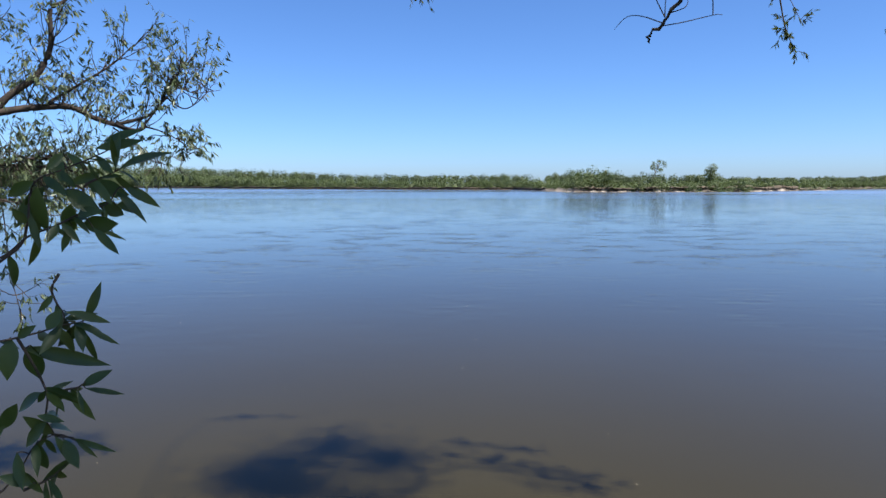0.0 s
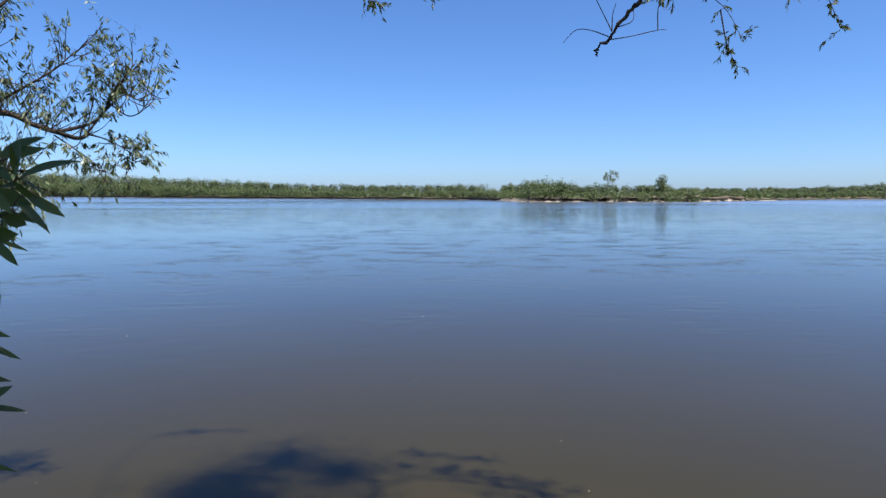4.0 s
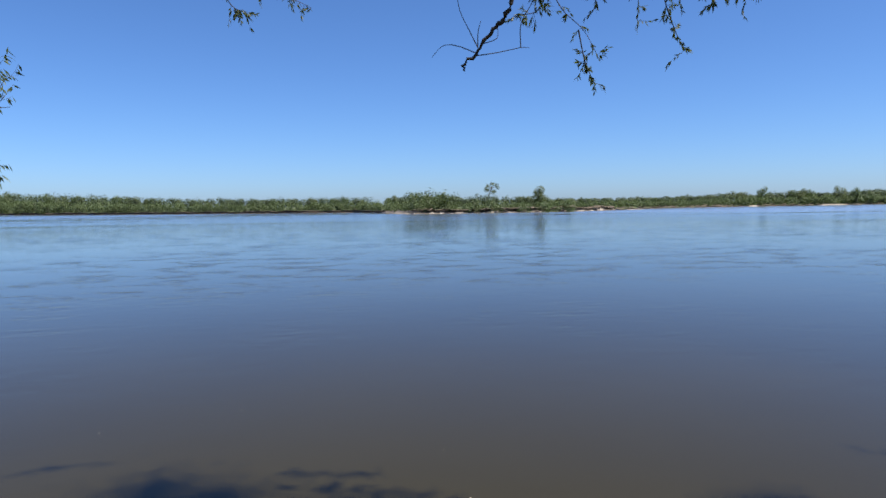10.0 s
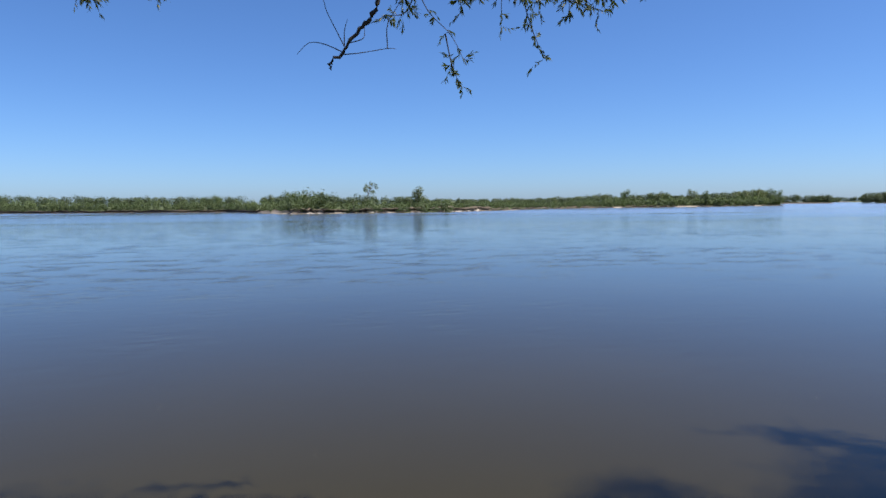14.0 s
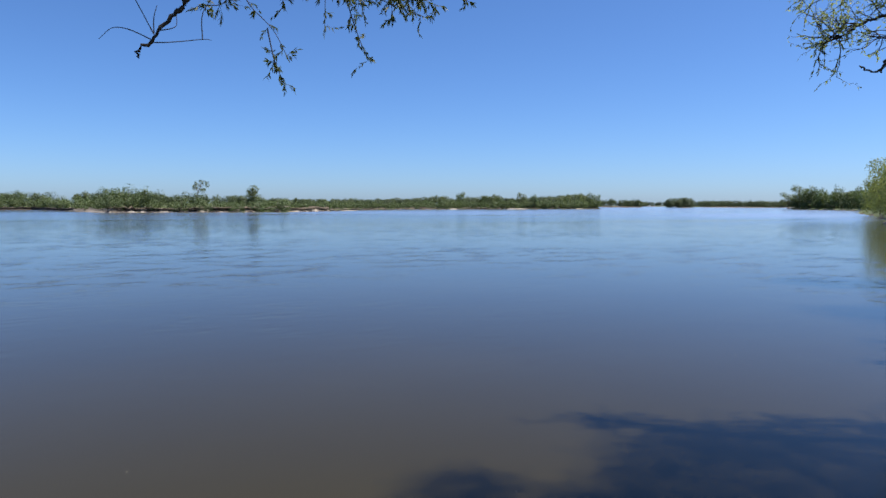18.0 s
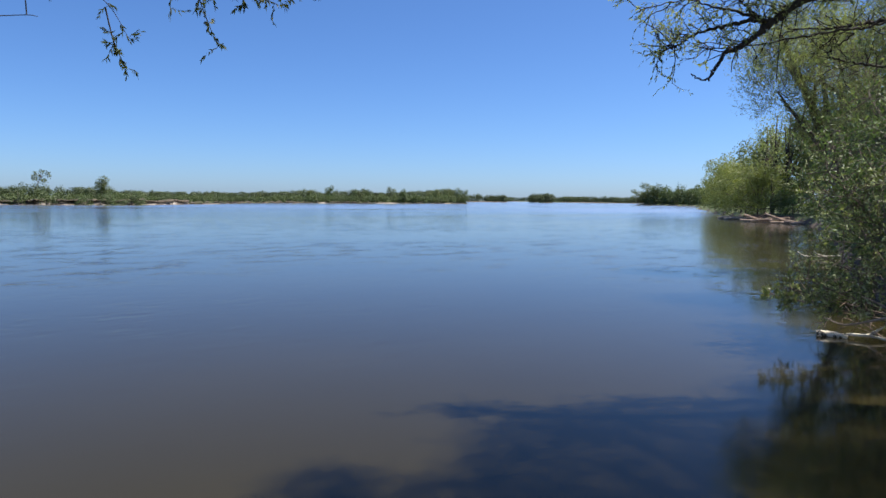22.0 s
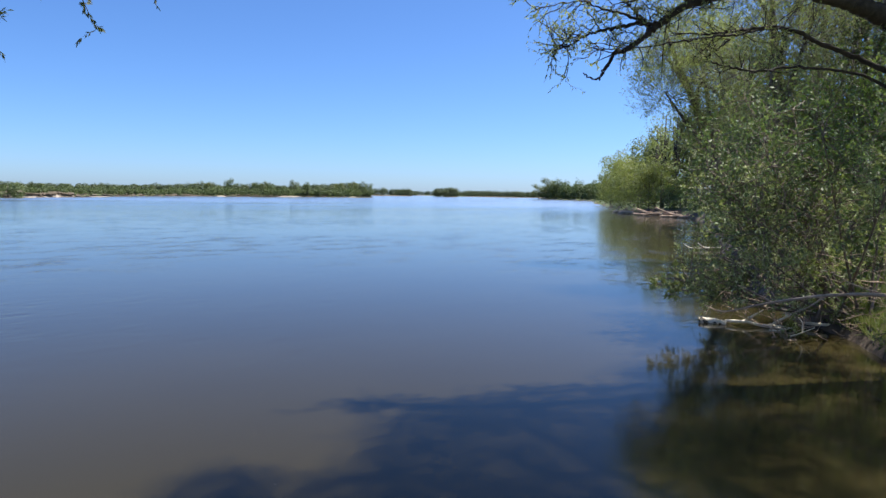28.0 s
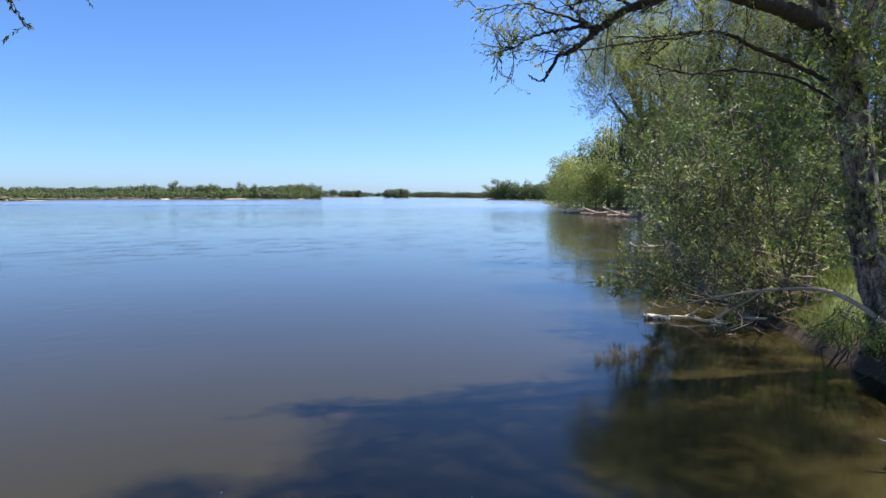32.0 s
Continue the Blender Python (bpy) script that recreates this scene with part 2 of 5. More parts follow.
class Soup:
    """Collects quads into one mesh."""

    def __init__(self):
        self.v, self.q, self.n = [], [], 0

    def put(self, verts, quads):
        verts, quads = np.asarray(verts, float).reshape(-1, 3), np.asarray(quads, int)
        self.v.append(verts)
        self.q.append(quads + self.n)
        self.n += len(verts)
        return self

    def tube(self, pts, radii, sides=6, knots=0.0, rng=None):
        pts = np.asarray(pts, float)
        t = unit(np.gradient(pts, axis=0))
        a = unit(np.cross(t, np.where(np.abs(t[:, 2:3]) > 0.9, [[1.0, 0, 0]], [[0, 0, 1.0]])))
        b = np.cross(t, a)
        ang = np.linspace(0, 2 * np.pi, sides, endpoint=False)
        r = np.asarray(radii, float)[:, None] * np.ones(sides)
        if knots and rng is not None:
            r = r * (1 + knots * rng.normal(size=r.shape))
        ring = pts[:, None] + r[..., None] * (np.cos(ang)[None, :, None] * a[:, None] + np.sin(ang)[None, :, None] * b[:, None])
        n = len(pts)
        i = np.arange(n - 1)[:, None] * sides
        j = np.arange(sides)[None]
        k = (j + 1) % sides
        quads = np.stack([i + j, i + k, i + sides + k, i + sides + j], -1).reshape(-1, 4)
        verts = ring.reshape(-1, 3)
        # end caps as fans of slim quads round a middle point
        ends = []
        for first, mid in ((0, pts[0]), ((n - 1) * sides, pts[-1])):
            m = len(verts)
            verts = np.vstack([verts, mid[None]])
            ends += [[first + s, first + (s + 1) % sides, first + (s + 2) % sides, m] for s in range(0, sides - 1, 2)]
        self.put(verts, np.vstack([quads, np.array(ends)]))
        return self

    def trunk(self, pts, radii, sides, seed, rough=0.07):
        """A trunk with long fissured ridges of bark."""
        pts = np.asarray(pts, float)
        self.tube(pts, radii, sides)
        v = self.v[-1]
        n = len(pts)
        for i in range(n):
            for j in range(sides):
                a = 2 * math.pi * j / sides
                w = Vector((math.cos(a) * 3.2, math.sin(a) * 3.2, i * 0.16 + seed))
                ridge = 1 - abs(noise.noise(w)) * 2.6 + 0.5 * noise.noise(w * 2.3)
                k = i * sides + j
                v[k] += (v[k] - pts[i]) * rough * ridge
        return self

    def leaves(self, p, d, length, width, rng, fold=0.18, side=None):
        p, d = np.asarray(p, float), unit(d)
        n = len(p)
        s = unit(np.cross(d, rng.normal(size=(n, 3)))) if side is None else side
        up = np.cross(d, s)
        length, width = np.broadcast_to(length, n)[:, None], np.broadcast_to(width, n)[:, None]
        mid = p + d * length * 0.45 + up * width * fold
        v = np.stack([p, mid + s * width / 2, p + d * length - up * width * fold, mid - s * width / 2], 1)
        self.put(v, np.arange(4 * n).reshape(n, 4))
        return self

    def mesh(self, name, soft=True):
        me = mesh_np(name, np.vstack(self.v), np.vstack(self.q))
        return smooth(me) if soft else me


def part(name, data, material, parent=None, label=""):
    ob = new(name, data)
    if material and not data.materials:
        data.materials.append(material)
    if parent is not None:
        ob.parent = parent
    if label:
        ob["label"] = label
    return ob


def curve_pts(pts, n):
    """A smooth line through the given points."""
    pts = np.asarray(pts, float)
    ext = np.vstack([2 * pts[0] - pts[1], pts, 2 * pts[-1] - pts[-2]])
    out = []
    for s in np.linspace(0, len(pts) - 1 - 1e-6, n):
        i, u = int(s), s - int(s)
        a, b, c, d = ext[i : i + 4]
        out.append(0.5 * (2 * b + (c - a) * u + (2 * a - 5 * b + 4 * c - d) * u**2 + (3 * b - a - 3 * c + d) * u**3))
    return np.array(out)


def grow(out, p, d, length, r, level, st, rng):
    """A branch with its side branches, down to leafy twigs."""
    n = st.get("steps", 6)
    pts, q, h = [np.array(p, float)], np.array(p, float), unit(d)
    for _ in range(n):
        h = unit(h + rng.normal(0, st["wander"], 3) + (0, 0, st["rise"][level]))
        q = q + h * length / n
        pts.append(q)
    pts = np.array(pts)
    last = level == len(st["kids"])
    rad = np.linspace(r, r * (0.25 if last else 0.5), n + 1)
    out.setdefault(level, []).append((pts, rad))
    if last:
        out.setdefault("tips", []).append(pts)
        return
    for k in range(st["kids"][level]):
        s = rng.uniform(st.get("bare", 0.3), 1.0) if k else 0.98
        x = s * n
        i = min(int(x), n - 1)
        base = pts[i] + (pts[i + 1] - pts[i]) * (x - i)
        side = unit(np.cross(unit(pts[i + 1] - pts[i]), rng.normal(size=3)))
        a = radians(rng.uniform(*st["angle"]))
        grow(out, base, unit(pts[i + 1] - pts[i]) * math.cos(a) + side * math.sin(a), length * rng.uniform(*st["ratio"]), r * (0.6 - 0.25 * s), level + 1, st, rng)


def twig_leaves(soup, tips, per, length, width, rng, droop=0.5, spread=0.9, start=0.2):
    if not tips:
        return
    tips = np.array(tips)
    n, k = tips.shape[:2]
    s = rng.uniform(start, 1.0, (n, per)) * (k - 1)
    i = np.minimum(s.astype(int), k - 2)
    row = np.arange(n)[:, None]
    a, b = tips[row, i], tips[row, i + 1]
    p = (a + (b - a) * (s - i)[..., None]).reshape(-1, 3)
    d = unit(b - a).reshape(-1, 3) + rng.normal(0, spread, (n * per, 3)) * 0.6 + (0, 0, -droop)
    soup.leaves(p, d, length * rng.uniform(0.6, 1.25, n * per), width * rng.uniform(0.7, 1.2, n * per), rng)


def lobe_leaves(soup, lobes, n, length, width, rng, shell=0.55, droop=0.2, gaps=0.0, grain=0.8, fray=0.22, facing=None):
    """Leaves spread through rounded lobes, thicker towards their outside, with ragged gaps. facing: how far the leaves stray from lying flat on their lobe."""
    lobes = np.asarray(lobes, float)
    w = lobes[:, 3] ** 2.2
    pick = rng.choice(len(lobes), n, p=w / w.sum())
    way = unit(rng.normal(size=(n, 3)))
    rad = (shell + (1 - shell) * rng.random(n)) ** 0.8 * (1 + fray * rng.normal(size=n))
    squash = lobes[pick, 4:5] if lobes.shape[1] > 4 else 1.0
    off = way * (lobes[pick, 3] * rad)[:, None]
    off[:, 2:3] *= squash
    p = lobes[pick, :3] + off
    if gaps > 0:
        keep = np.array([noise.noise(Vector(q) / grain) for q in p]) > gaps - 0.45
        p, way = p[keep], way[keep]
    if facing is not None:
        out = unit(way + rng.normal(0, facing, p.shape) + (0, 0, 0.25))
        s = unit(np.cross(out, rng.normal(size=p.shape)))
        soup.leaves(p, np.cross(s, out), length * rng.uniform(0.6, 1.3, len(p)), width * rng.uniform(0.6, 1.3, len(p)), rng, 0.05, s)
        return p
    d = way * 0.6 + rng.normal(size=p.shape) * 0.7 + (0, 0, -droop)
    soup.leaves(p, d, length * rng.uniform(0.6, 1.3, len(p)), width * rng.uniform(0.6, 1.3, len(p)), rng)
    return p


def spot(az, dist, z=0.0):
    """A place by its bearing (degrees to the left of +y) and its distance from the bank where the walker stands."""
    a = radians(az)
    return np.array((-math.sin(a) * dist, math.cos(a) * dist, z))


def thing(name, label, category, at=(0, 0, 0), group="", kind=""):
    ob = new(name)
    ob.location = at
    return tagged(ob, label, category, group, kind)


# ---- ground, water and far banks ----
NEAR_SHORE = [(-4800, 700), (-400, 70), (-60, 10), (-25, 4.6), (-8, 1.7), (-3, 0.9), (0, 0.6), (3, -0.5), (6, -1.0), (8.4, -0.8), (9.6, -0.9),
              (10.7, -0.7), (11.6, -0.3), (12.4, 0.25), (13.3, 0.8), (15.0, 1.6), (17, 3.0), (25, 6.3), (38, 10.6), (60, 17.4), (85, 26.5), (99, 33.5), (103, 42), (115, 46.5), (135, 58), (175, 80), (200, 92),
              (300, 146), (430, 203), (520, 262), (590, 345), (680, 380), (900, 420), (1500, 560), (4800, 1500)]
FAR_SHORE = [(-4800, 2600), (-1500, 1400), (-700, 800), (-330, 520), (-194, 411), (-98, 329), (-37, 288), (9, 267), (18, 232), (24, 199),
             (48, 201), (73, 205), (101, 232), (130, 262), (163, 284), (211, 306), (258, 316), (320, 331), (362, 350), (395, 392), (440, 520),
             (560, 720), (690, 668), (735, 632), (770, 700), (900, 900), (1350, 1150), (1180, 900), (986, 722), (1000, 690), (1020, 640),
             (1200, 640), (4800, 1700)]
ISLET = [(717 + 24 * math.cos(a), 560 + 11 * math.sin(a)) for a in np.linspace(0, 2 * math.pi, 14, endpoint=False)]


def signed_distance(p, poly):
    """Metres inside (positive) or outside a closed outline."""
    a = np.asarray(poly, float)
    b = np.roll(a, -1, axis=0)
    best, inside = np.full(len(p), 1e18), np.zeros(len(p), bool)
    for (ax, ay), (bx, by) in zip(a, b):
        ex, ey = bx - ax, by - ay
        wx, wy = p[:, 0] - ax, p[:, 1] - ay
        t = np.clip((wx * ex + wy * ey) / (ex * ex + ey * ey), 0, 1)
        best = np.minimum(best, (wx - t * ex) ** 2 + (wy - t * ey) ** 2)
        cross = (ay > p[:, 1]) != (by > p[:, 1])
        inside ^= cross & (p[:, 0] < ex * (p[:, 1] - ay) / (ey if ey else 1e-9) + ax)
    return np.sqrt(best) * np.where(inside, 1, -1)


NEAR_LAND = NEAR_SHORE + [(4800, -4800), (-4800, -4800)]
FAR_LAND = FAR_SHORE + [(4800, 4800), (-4800, 4800)]


def land_height(p):
    """Ground height, and how far the point lies from the nearest water's edge."""
    dn = signed_distance(p, NEAR_LAND)
    df = np.maximum(signed_distance(p, FAR_LAND), signed_distance(p, ISLET))
    zn = np.interp(dn, [-3, -0.1, 0.05, 0.4, 0.9, 6, 60], [-1.5, -0.25, 0.06, 0.68, 0.9, 1.15, 1.7])
    # where the bush stands the bank is a low step with a grassy slope above it
    slope = np.interp(dn, [-3, -0.1, 0.05, 0.3, 0.6, 2.2, 6, 60], [-1.5, -0.25, 0.05, 0.28, 0.36, 0.95, 1.15, 1.7])
    zn = zn + (slope - zn) * np.clip((p[:, 0] - 12.6) / 0.8, 0, 1) * np.clip((24 - p[:, 0]) / 4, 0, 1)
    zf = np.interp(df, [-6, -0.4, 0.3, 2.0, 5, 60], [-1.5, -0.3, 0.25, 0.9, 1.25, 1.8])
    z = np.where(dn > df, zn, zf)
    return z, np.maximum(dn, df), dn > df


def ground_height(x, y):
    return float(land_height(np.array([[x, y]], float))[0][0])


def build_ground():
    az = np.radians(np.concatenate([np.arange(-112, 62, 0.6), np.arange(62, 248, 4.0)]))
    rad = np.concatenate([np.geomspace(0.4, 30, 90), np.geomspace(31, 180, 46), np.arange(182, 350, 2.2), np.geomspace(352, 760, 46), np.geomspace(780, 4900, 34)])
    r, a = np.meshgrid(rad, az, indexing="ij")
    p = np.stack([-np.sin(a) * r, np.cos(a) * r], -1).reshape(-1, 2)
    z, d, near = land_height(p)
    wob = np.array([noise.noise(Vector((x * 0.9, y * 0.9, 0))) * 0.10 + noise.noise(Vector((x * 0.11, y * 0.11, 4))) * 0.2 for x, y in p])
    z = z + wob * np.clip(np.abs(d) / 1.5, 0.1, 1)
    n, m = len(rad), len(az)
    i, j = np.meshgrid(np.arange(n - 1), np.arange(m), indexing="ij")
    k = (j + 1) % m
    quads = np.stack([i * m + j, (i + 1) * m + j, (i + 1) * m + k, i * m + k], -1).reshape(-1, 4)
    verts = np.column_stack([p, z])
    # close the middle
    verts = np.vstack([verts, [[0, 0, z[:m].mean()]]])
    quads = np.vstack([quads, [[s, (s + 1) % m, (s + 2) % m, n * m] for s in range(0, m - 1, 2)]])
    me = mesh_np("ground", verts, quads)
    for mt in (MEADOW, SOIL, SAND, BANKSOIL):
        me.materials.append(mt)
    fd, fx, fy = d[quads[:-1 * len(range(0, m - 1, 2)), 0]], p[quads[: -len(range(0, m - 1, 2)), 0], 0], p[quads[: -len(range(0, m - 1, 2)), 0], 1]
    fn = near[quads[: -len(range(0, m - 1, 2)), 0]]
    idx = np.zeros(len(quads), np.int32)
    idx[: len(fd)] = np.where(fd < np.where(fn, np.where((fx > 12.8) & (fx < 22), 0.45, 0.75), 2.5), 1, 0)
    beach = (fx > 12) & (fx < 27) & (fy > 180) & (fy < 260) & (fd > -3) & (fd < 3.5)
    beach |= (fx > 960) & (fx < 1025) & (fy > 600) & (fd < 12) & (fd > -2)
    idx[: len(fd)][beach] = 2
    idx[: len(fd)][fn & (idx[: len(fd)] == 1)] = 3
    me.polygons.foreach_set("material_index", idx)
    return tagged(new("ground", smooth(me)), "grassy river land with bare soil and sand at the banks", "ground", kind="structure")


build_ground()


def build_water():
    rad = np.concatenate([[0.0], np.geomspace(40, 4950, 14)])
    az = np.linspace(0, 2 * np.pi, 96, endpoint=False)
    r, a = np.meshgrid(rad[1:], az, indexing="ij")
    v = np.column_stack([(r * np.cos(a)).ravel(), (r * np.sin(a)).ravel(), np.zeros(r.size)])
    n, m = r.shape
    i, j = np.meshgrid(np.arange(n - 1), np.arange(m), indexing="ij")
    k = (j + 1) % m
    q = np.stack([i * m + j, (i + 1) * m + j, (i + 1) * m + k, i * m + k], -1).reshape(-1, 4)
    v = np.vstack([v, [[0, 0, 0]]])
    q = np.vstack([q, [[s, (s + 1) % m, (s + 2) % m, n * m] for s in range(0, m, 2)]])
    ob = part("water", smooth(mesh_np("water", v, q)), WATER)
    tagged(ob, "calm murky brown river water mirroring the blue sky", "water", kind="structure")


build_water()


def along(line, step):
    """Evenly spaced points on a polyline, with the way along it."""
    line = np.asarray(line, float)
    seg = np.linalg.norm(np.diff(line, axis=0), axis=1)
    s = np.concatenate([[0], np.cumsum(seg)])
    at = np.arange(0, s[-1], step)
    p = np.column_stack([np.interp(at, s, line[:, k]) for k in (0, 1)])
    return p, unit(np.gradient(p, axis=0))


def eroded_bank(name, label, line, height, step, seed, material, ragged=0.5, sod=None, caves=0.0):
    """A bank cut by the river: a slumped foot, a broken face and an overhanging edge of sod."""
    rng = np.random.default_rng(seed)
    p, t = along(line, step)
    inland = np.column_stack([-t[:, 1], t[:, 0]])
    n = len(p)
    low = np.array([noise.noise(Vector((x * 0.09, y * 0.09, seed))) for x, y in p])
    h = height * (0.85 + ragged * low + 0.12 * rng.normal(size=n)).clip(0.25, 1.6)
    wav = 1.3 * np.array([noise.noise(Vector((x * 0.2, y * 0.2, seed + 9))) for x, y in p])
    hollow = np.clip([noise.noise(Vector((x * 0.33, y * 0.33, seed + 4))) * 3 + 0.5 for x, y in p], 0, 1)
    rows = []
    for off, up, jit in ((-0.9, None, 0.3), (-0.3, 0.18, 0.25), (0.15, 0.45, 0.22), (0.3, 0.8, 0.15), (-0.12, 0.93, 0.12), (-0.2, 1.06, 0.1), (0.9, 1.12, 0.2), (4.0, 1.0, 0.3)):
        o = off + wav + jit * rng.normal(size=n)
        if caves and up is not None and 0.4 < up < 0.9:  # hollows washed out under the sod
            o = o + caves * hollow
        if caves and up is not None and 0.9 < up < 1.1:
            o = o - 0.35 * caves * hollow
        z = np.full(n, -0.25) if up is None else h * up + 0.04 * rng.normal(size=n)
        rows.append(np.column_stack([p + inland * o[:, None], z]))
    v = np.stack(rows, 1)
    k = len(rows)
    i, j = np.meshgrid(np.arange(n - 1), np.arange(k - 1), indexing="ij")
    q = np.stack([i * k + j, (i + 1) * k + j, (i + 1) * k + j + 1, i * k + j + 1], -1).reshape(-1, 4)
    me = mesh_np(name, v.reshape(-1, 3), q)
    me.materials.append(material)
    me.materials.append(SOIL)
    me.materials.append(sod or MEADOW)
    me.polygons.foreach_set("material_index", np.select([j.ravel() >= 5, j.ravel() >= 3], [2, 1], 0).astype(np.int32))
    return tagged(new(name, me), label, "river bank", kind="structure")


eroded_bank("far_bank", "low dark eroded soil bank under a willow thicket", FAR_SHORE[3:9], 0.8, 1.6, 3, WETSOIL, sod=WETSOIL)
eroded_bank("island_bank", "eroded pale clay bank with an overhanging dark sod edge", FAR_SHORE[9:13], 1.4, 0.45, 5, CLAY, 0.7, caves=1.5, sod=SOIL)
eroded_bank("upstream_bank", "low dark soil bank below far trees", FAR_SHORE[12:20], 0.55, 2.0, 8, WETSOIL, sod=MEADOW)


def sandbar(x, y, along_shore, long, wide, high, seed):
    """A low pale tongue of sand at the foot of the bank."""
    n, m = 26, 7
    a = np.linspace(0, 2 * np.pi, n, endpoint=False)
    c, d = math.cos(radians(along_shore)), math.sin(radians(along_shore))
    edge = np.array([1 + 0.5 * noise.noise(Vector((math.cos(v) * 1.3, math.sin(v) * 1.3, seed))) for v in a])
    v = []
    for f in np.linspace(1, 0.1, m):
        px, py = np.cos(a) * long / 2 * edge * f, np.sin(a) * wide / 2 * edge * f
        v.append(np.column_stack([x + px * c - py * d, y + px * d + py * c, -0.15 + (high + 0.15) * (1 - f**2) ** 0.6 + 0 * px]))
    i, j = np.meshgrid(np.arange(m - 1), np.arange(n), indexing="ij")
    k = (j + 1) % n
    q = np.vstack([np.stack([i * n + j, i * n + k, (i + 1) * n + k, (i + 1) * n + j], -1).reshape(-1, 4), [[(m - 1) * n + s, (m - 1) * n + s + 1, (m - 1) * n + n - 2 - s, (m - 1) * n + n - 1 - s] for s in range(n // 2 - 1)]])
    tagged(part("sandbar", smooth(mesh_np("sandbar", np.vstack(v), q)), PALESAND), "low pale sandbar at the foot of the far bank", "sandbar", kind="structure")


sandbar(201, 299.8, 25, 8, 3, 0.55, 1)
sandbar(255, 313.4, 12, 22, 4, 0.6, 2)
sandbar(320, 328.8, 20, 9, 3, 0.6, 3)
sandbar(22, 205, 98, 13, 3, 0.35, 4)
sandbar(113, 241, 45, 22, 3, 0.2, 5)


# ---- far trees ----
def unit_tree(name, seed, lobes, n, leaf, material, bare=0.28, crown_label="", limbs=5, gaps=0.25):
    """A far tree one metre tall: tapered trunk, a few limbs, a crown of small clumps."""
    rng = np.random.default_rng(seed)
    root = thing(name, "", "")
    sp = Soup()
    top = max(l[2] for l in lobes)
    pts = np.array([[0, 0, -0.05], [0.01, 0, bare], [0.02 * rng.normal(), 0.02 * rng.normal(), top]])
    sp.tube(curve_pts(pts, 6), np.linspace(0.022, 0.006, 6), 5)
    lm = sp
    for k in range(limbs):
        l = lobes[k % len(lobes)]
        b = np.array([0, 0, bare + 0.3 * rng.random() * top])
        e = np.array(l[:3]) + rng.normal(0, 0.03, 3)
        lm.tube(curve_pts([b, (b + e) / 2 + (0, 0, -0.03), e], 5), np.linspace(0.011, 0.003, 5), 4)
    part("trunk", sp.mesh("trunk"), BARK, root)
    cr = Soup()
    lobe_leaves(cr, lobes, n, leaf, leaf * 0.7, rng, shell=0.45, gaps=gaps, grain=0.12, fray=0.06, facing=0.45)
    part("crown", cr.mesh("crown", False), material, root)
    return root


def thicket_lobes(seed, k, wide, low=0.12, high=0.8):
    rng = np.random.default_rng(seed)
    return [(rng.uniform(-wide, wide), rng.uniform(-wide, wide), rng.uniform(low, high), rng.uniform(0.14, 0.24)) for _ in range(k)]


def tall_lobes(seed, k):
    rng = np.random.default_rng(seed)
    return [(rng.normal(0, 0.1), rng.normal(0, 0.1), z, 0.08 + 0.14 * math.sin(math.pi * (0.12 + 0.8 * (z - 0.25) / 0.75))) for z in np.linspace(0.3, 0.9, k)]


KINDS = {}
for k in range(4):
    KINDS["shrub", k] = unit_tree("willow_shrub", 20 + k, thicket_lobes(40 + k, 18, 0.38), 760, 0.066, LEAF_FAR, bare=0.1, gaps=0.1)
for k in range(4):
    KINDS["tree", k] = unit_tree("bank_tree", 60 + k, tall_lobes(70 + k, 9), 1700, 0.05, (LEAF_FAR, LEAF_DARK)[k % 2])
for k in range(2):
    KINDS["bare", k] = unit_tree("sparse_bank_tree", 88 + k, tall_lobes(97 + k, 12), 2600, 0.02, LEAF_PALE, limbs=16, gaps=0.5)
for k in range(3):
    KINDS["gold", k] = unit_tree("yellow_willow", 80 + k, thicket_lobes(90 + k, 14, 0.3, 0.12, 0.85), 5200, 0.03, LEAF_GOLD, bare=0.08, gaps=0.32)
for k in range(2):
    KINDS["dark", k] = unit_tree("tall_bank_tree", 84 + k, tall_lobes(95 + k, 10), 5500, 0.03, LEAF_DARK)

LABELS = {
    "shrub": ("bushy light green willow on the far bank", "shrub", "far bank willows"),
    "tree": ("slender green tree on the far bank", "tree", "far bank trees"),
    "gold": ("yellow-green spring willow leaning over the river", "tree", "yellow willows"),
    "dark": ("tall grey-green bank tree with thin spring leaves", "tree", "near bank trees"),
    "bare": ("tall pale half-bare tree with fine spring twigs", "tree", "half-bare trees"),
}
used = set()


def plant(kind, k, x, y, height, wide=1.0, turn=0.0, z=None, label=None, sink=0.1):
    src = KINDS[kind, k]
    z = ground_height(x, y) - sink if z is None else z
    m = pose(x, y, z, 0, 0, turn) @ Matrix.Diagonal((height * wide, height * wide, height, 1))
    if (kind, k) in used:
        ob = copy_thing(src, m)
    else:
        ob = src
        used.add((kind, k))
        ob.matrix_world = m
    ob.scale = (height * wide, height * wide, height)
    lab, cat, grp = LABELS[kind]
    return tagged(ob, label or lab, cat, grp)


TALLNESS = 1206.0
# bearing, and how tall the woods stand over the water line, as an angle
SKYLINE = [(44, 38), (30, 35), (25, 33), (17, 27), (8, 25), (-2, 27), (-6, 29), (-6.4, 36), (-10, 35), (-10.6, 26), (-17, 27), (-20.5, 28), (-21, 23), (-25, 19), (-30, 18),
           (-33, 20), (-34.5, 23), (-36, 18), (-38.5, 24), (-41, 18), (-44, 22), (-45.9, 23)]


def skyline(az):
    return float(np.interp(-az, [-a for a, _ in SKYLINE], [h for _, h in SKYLINE]))


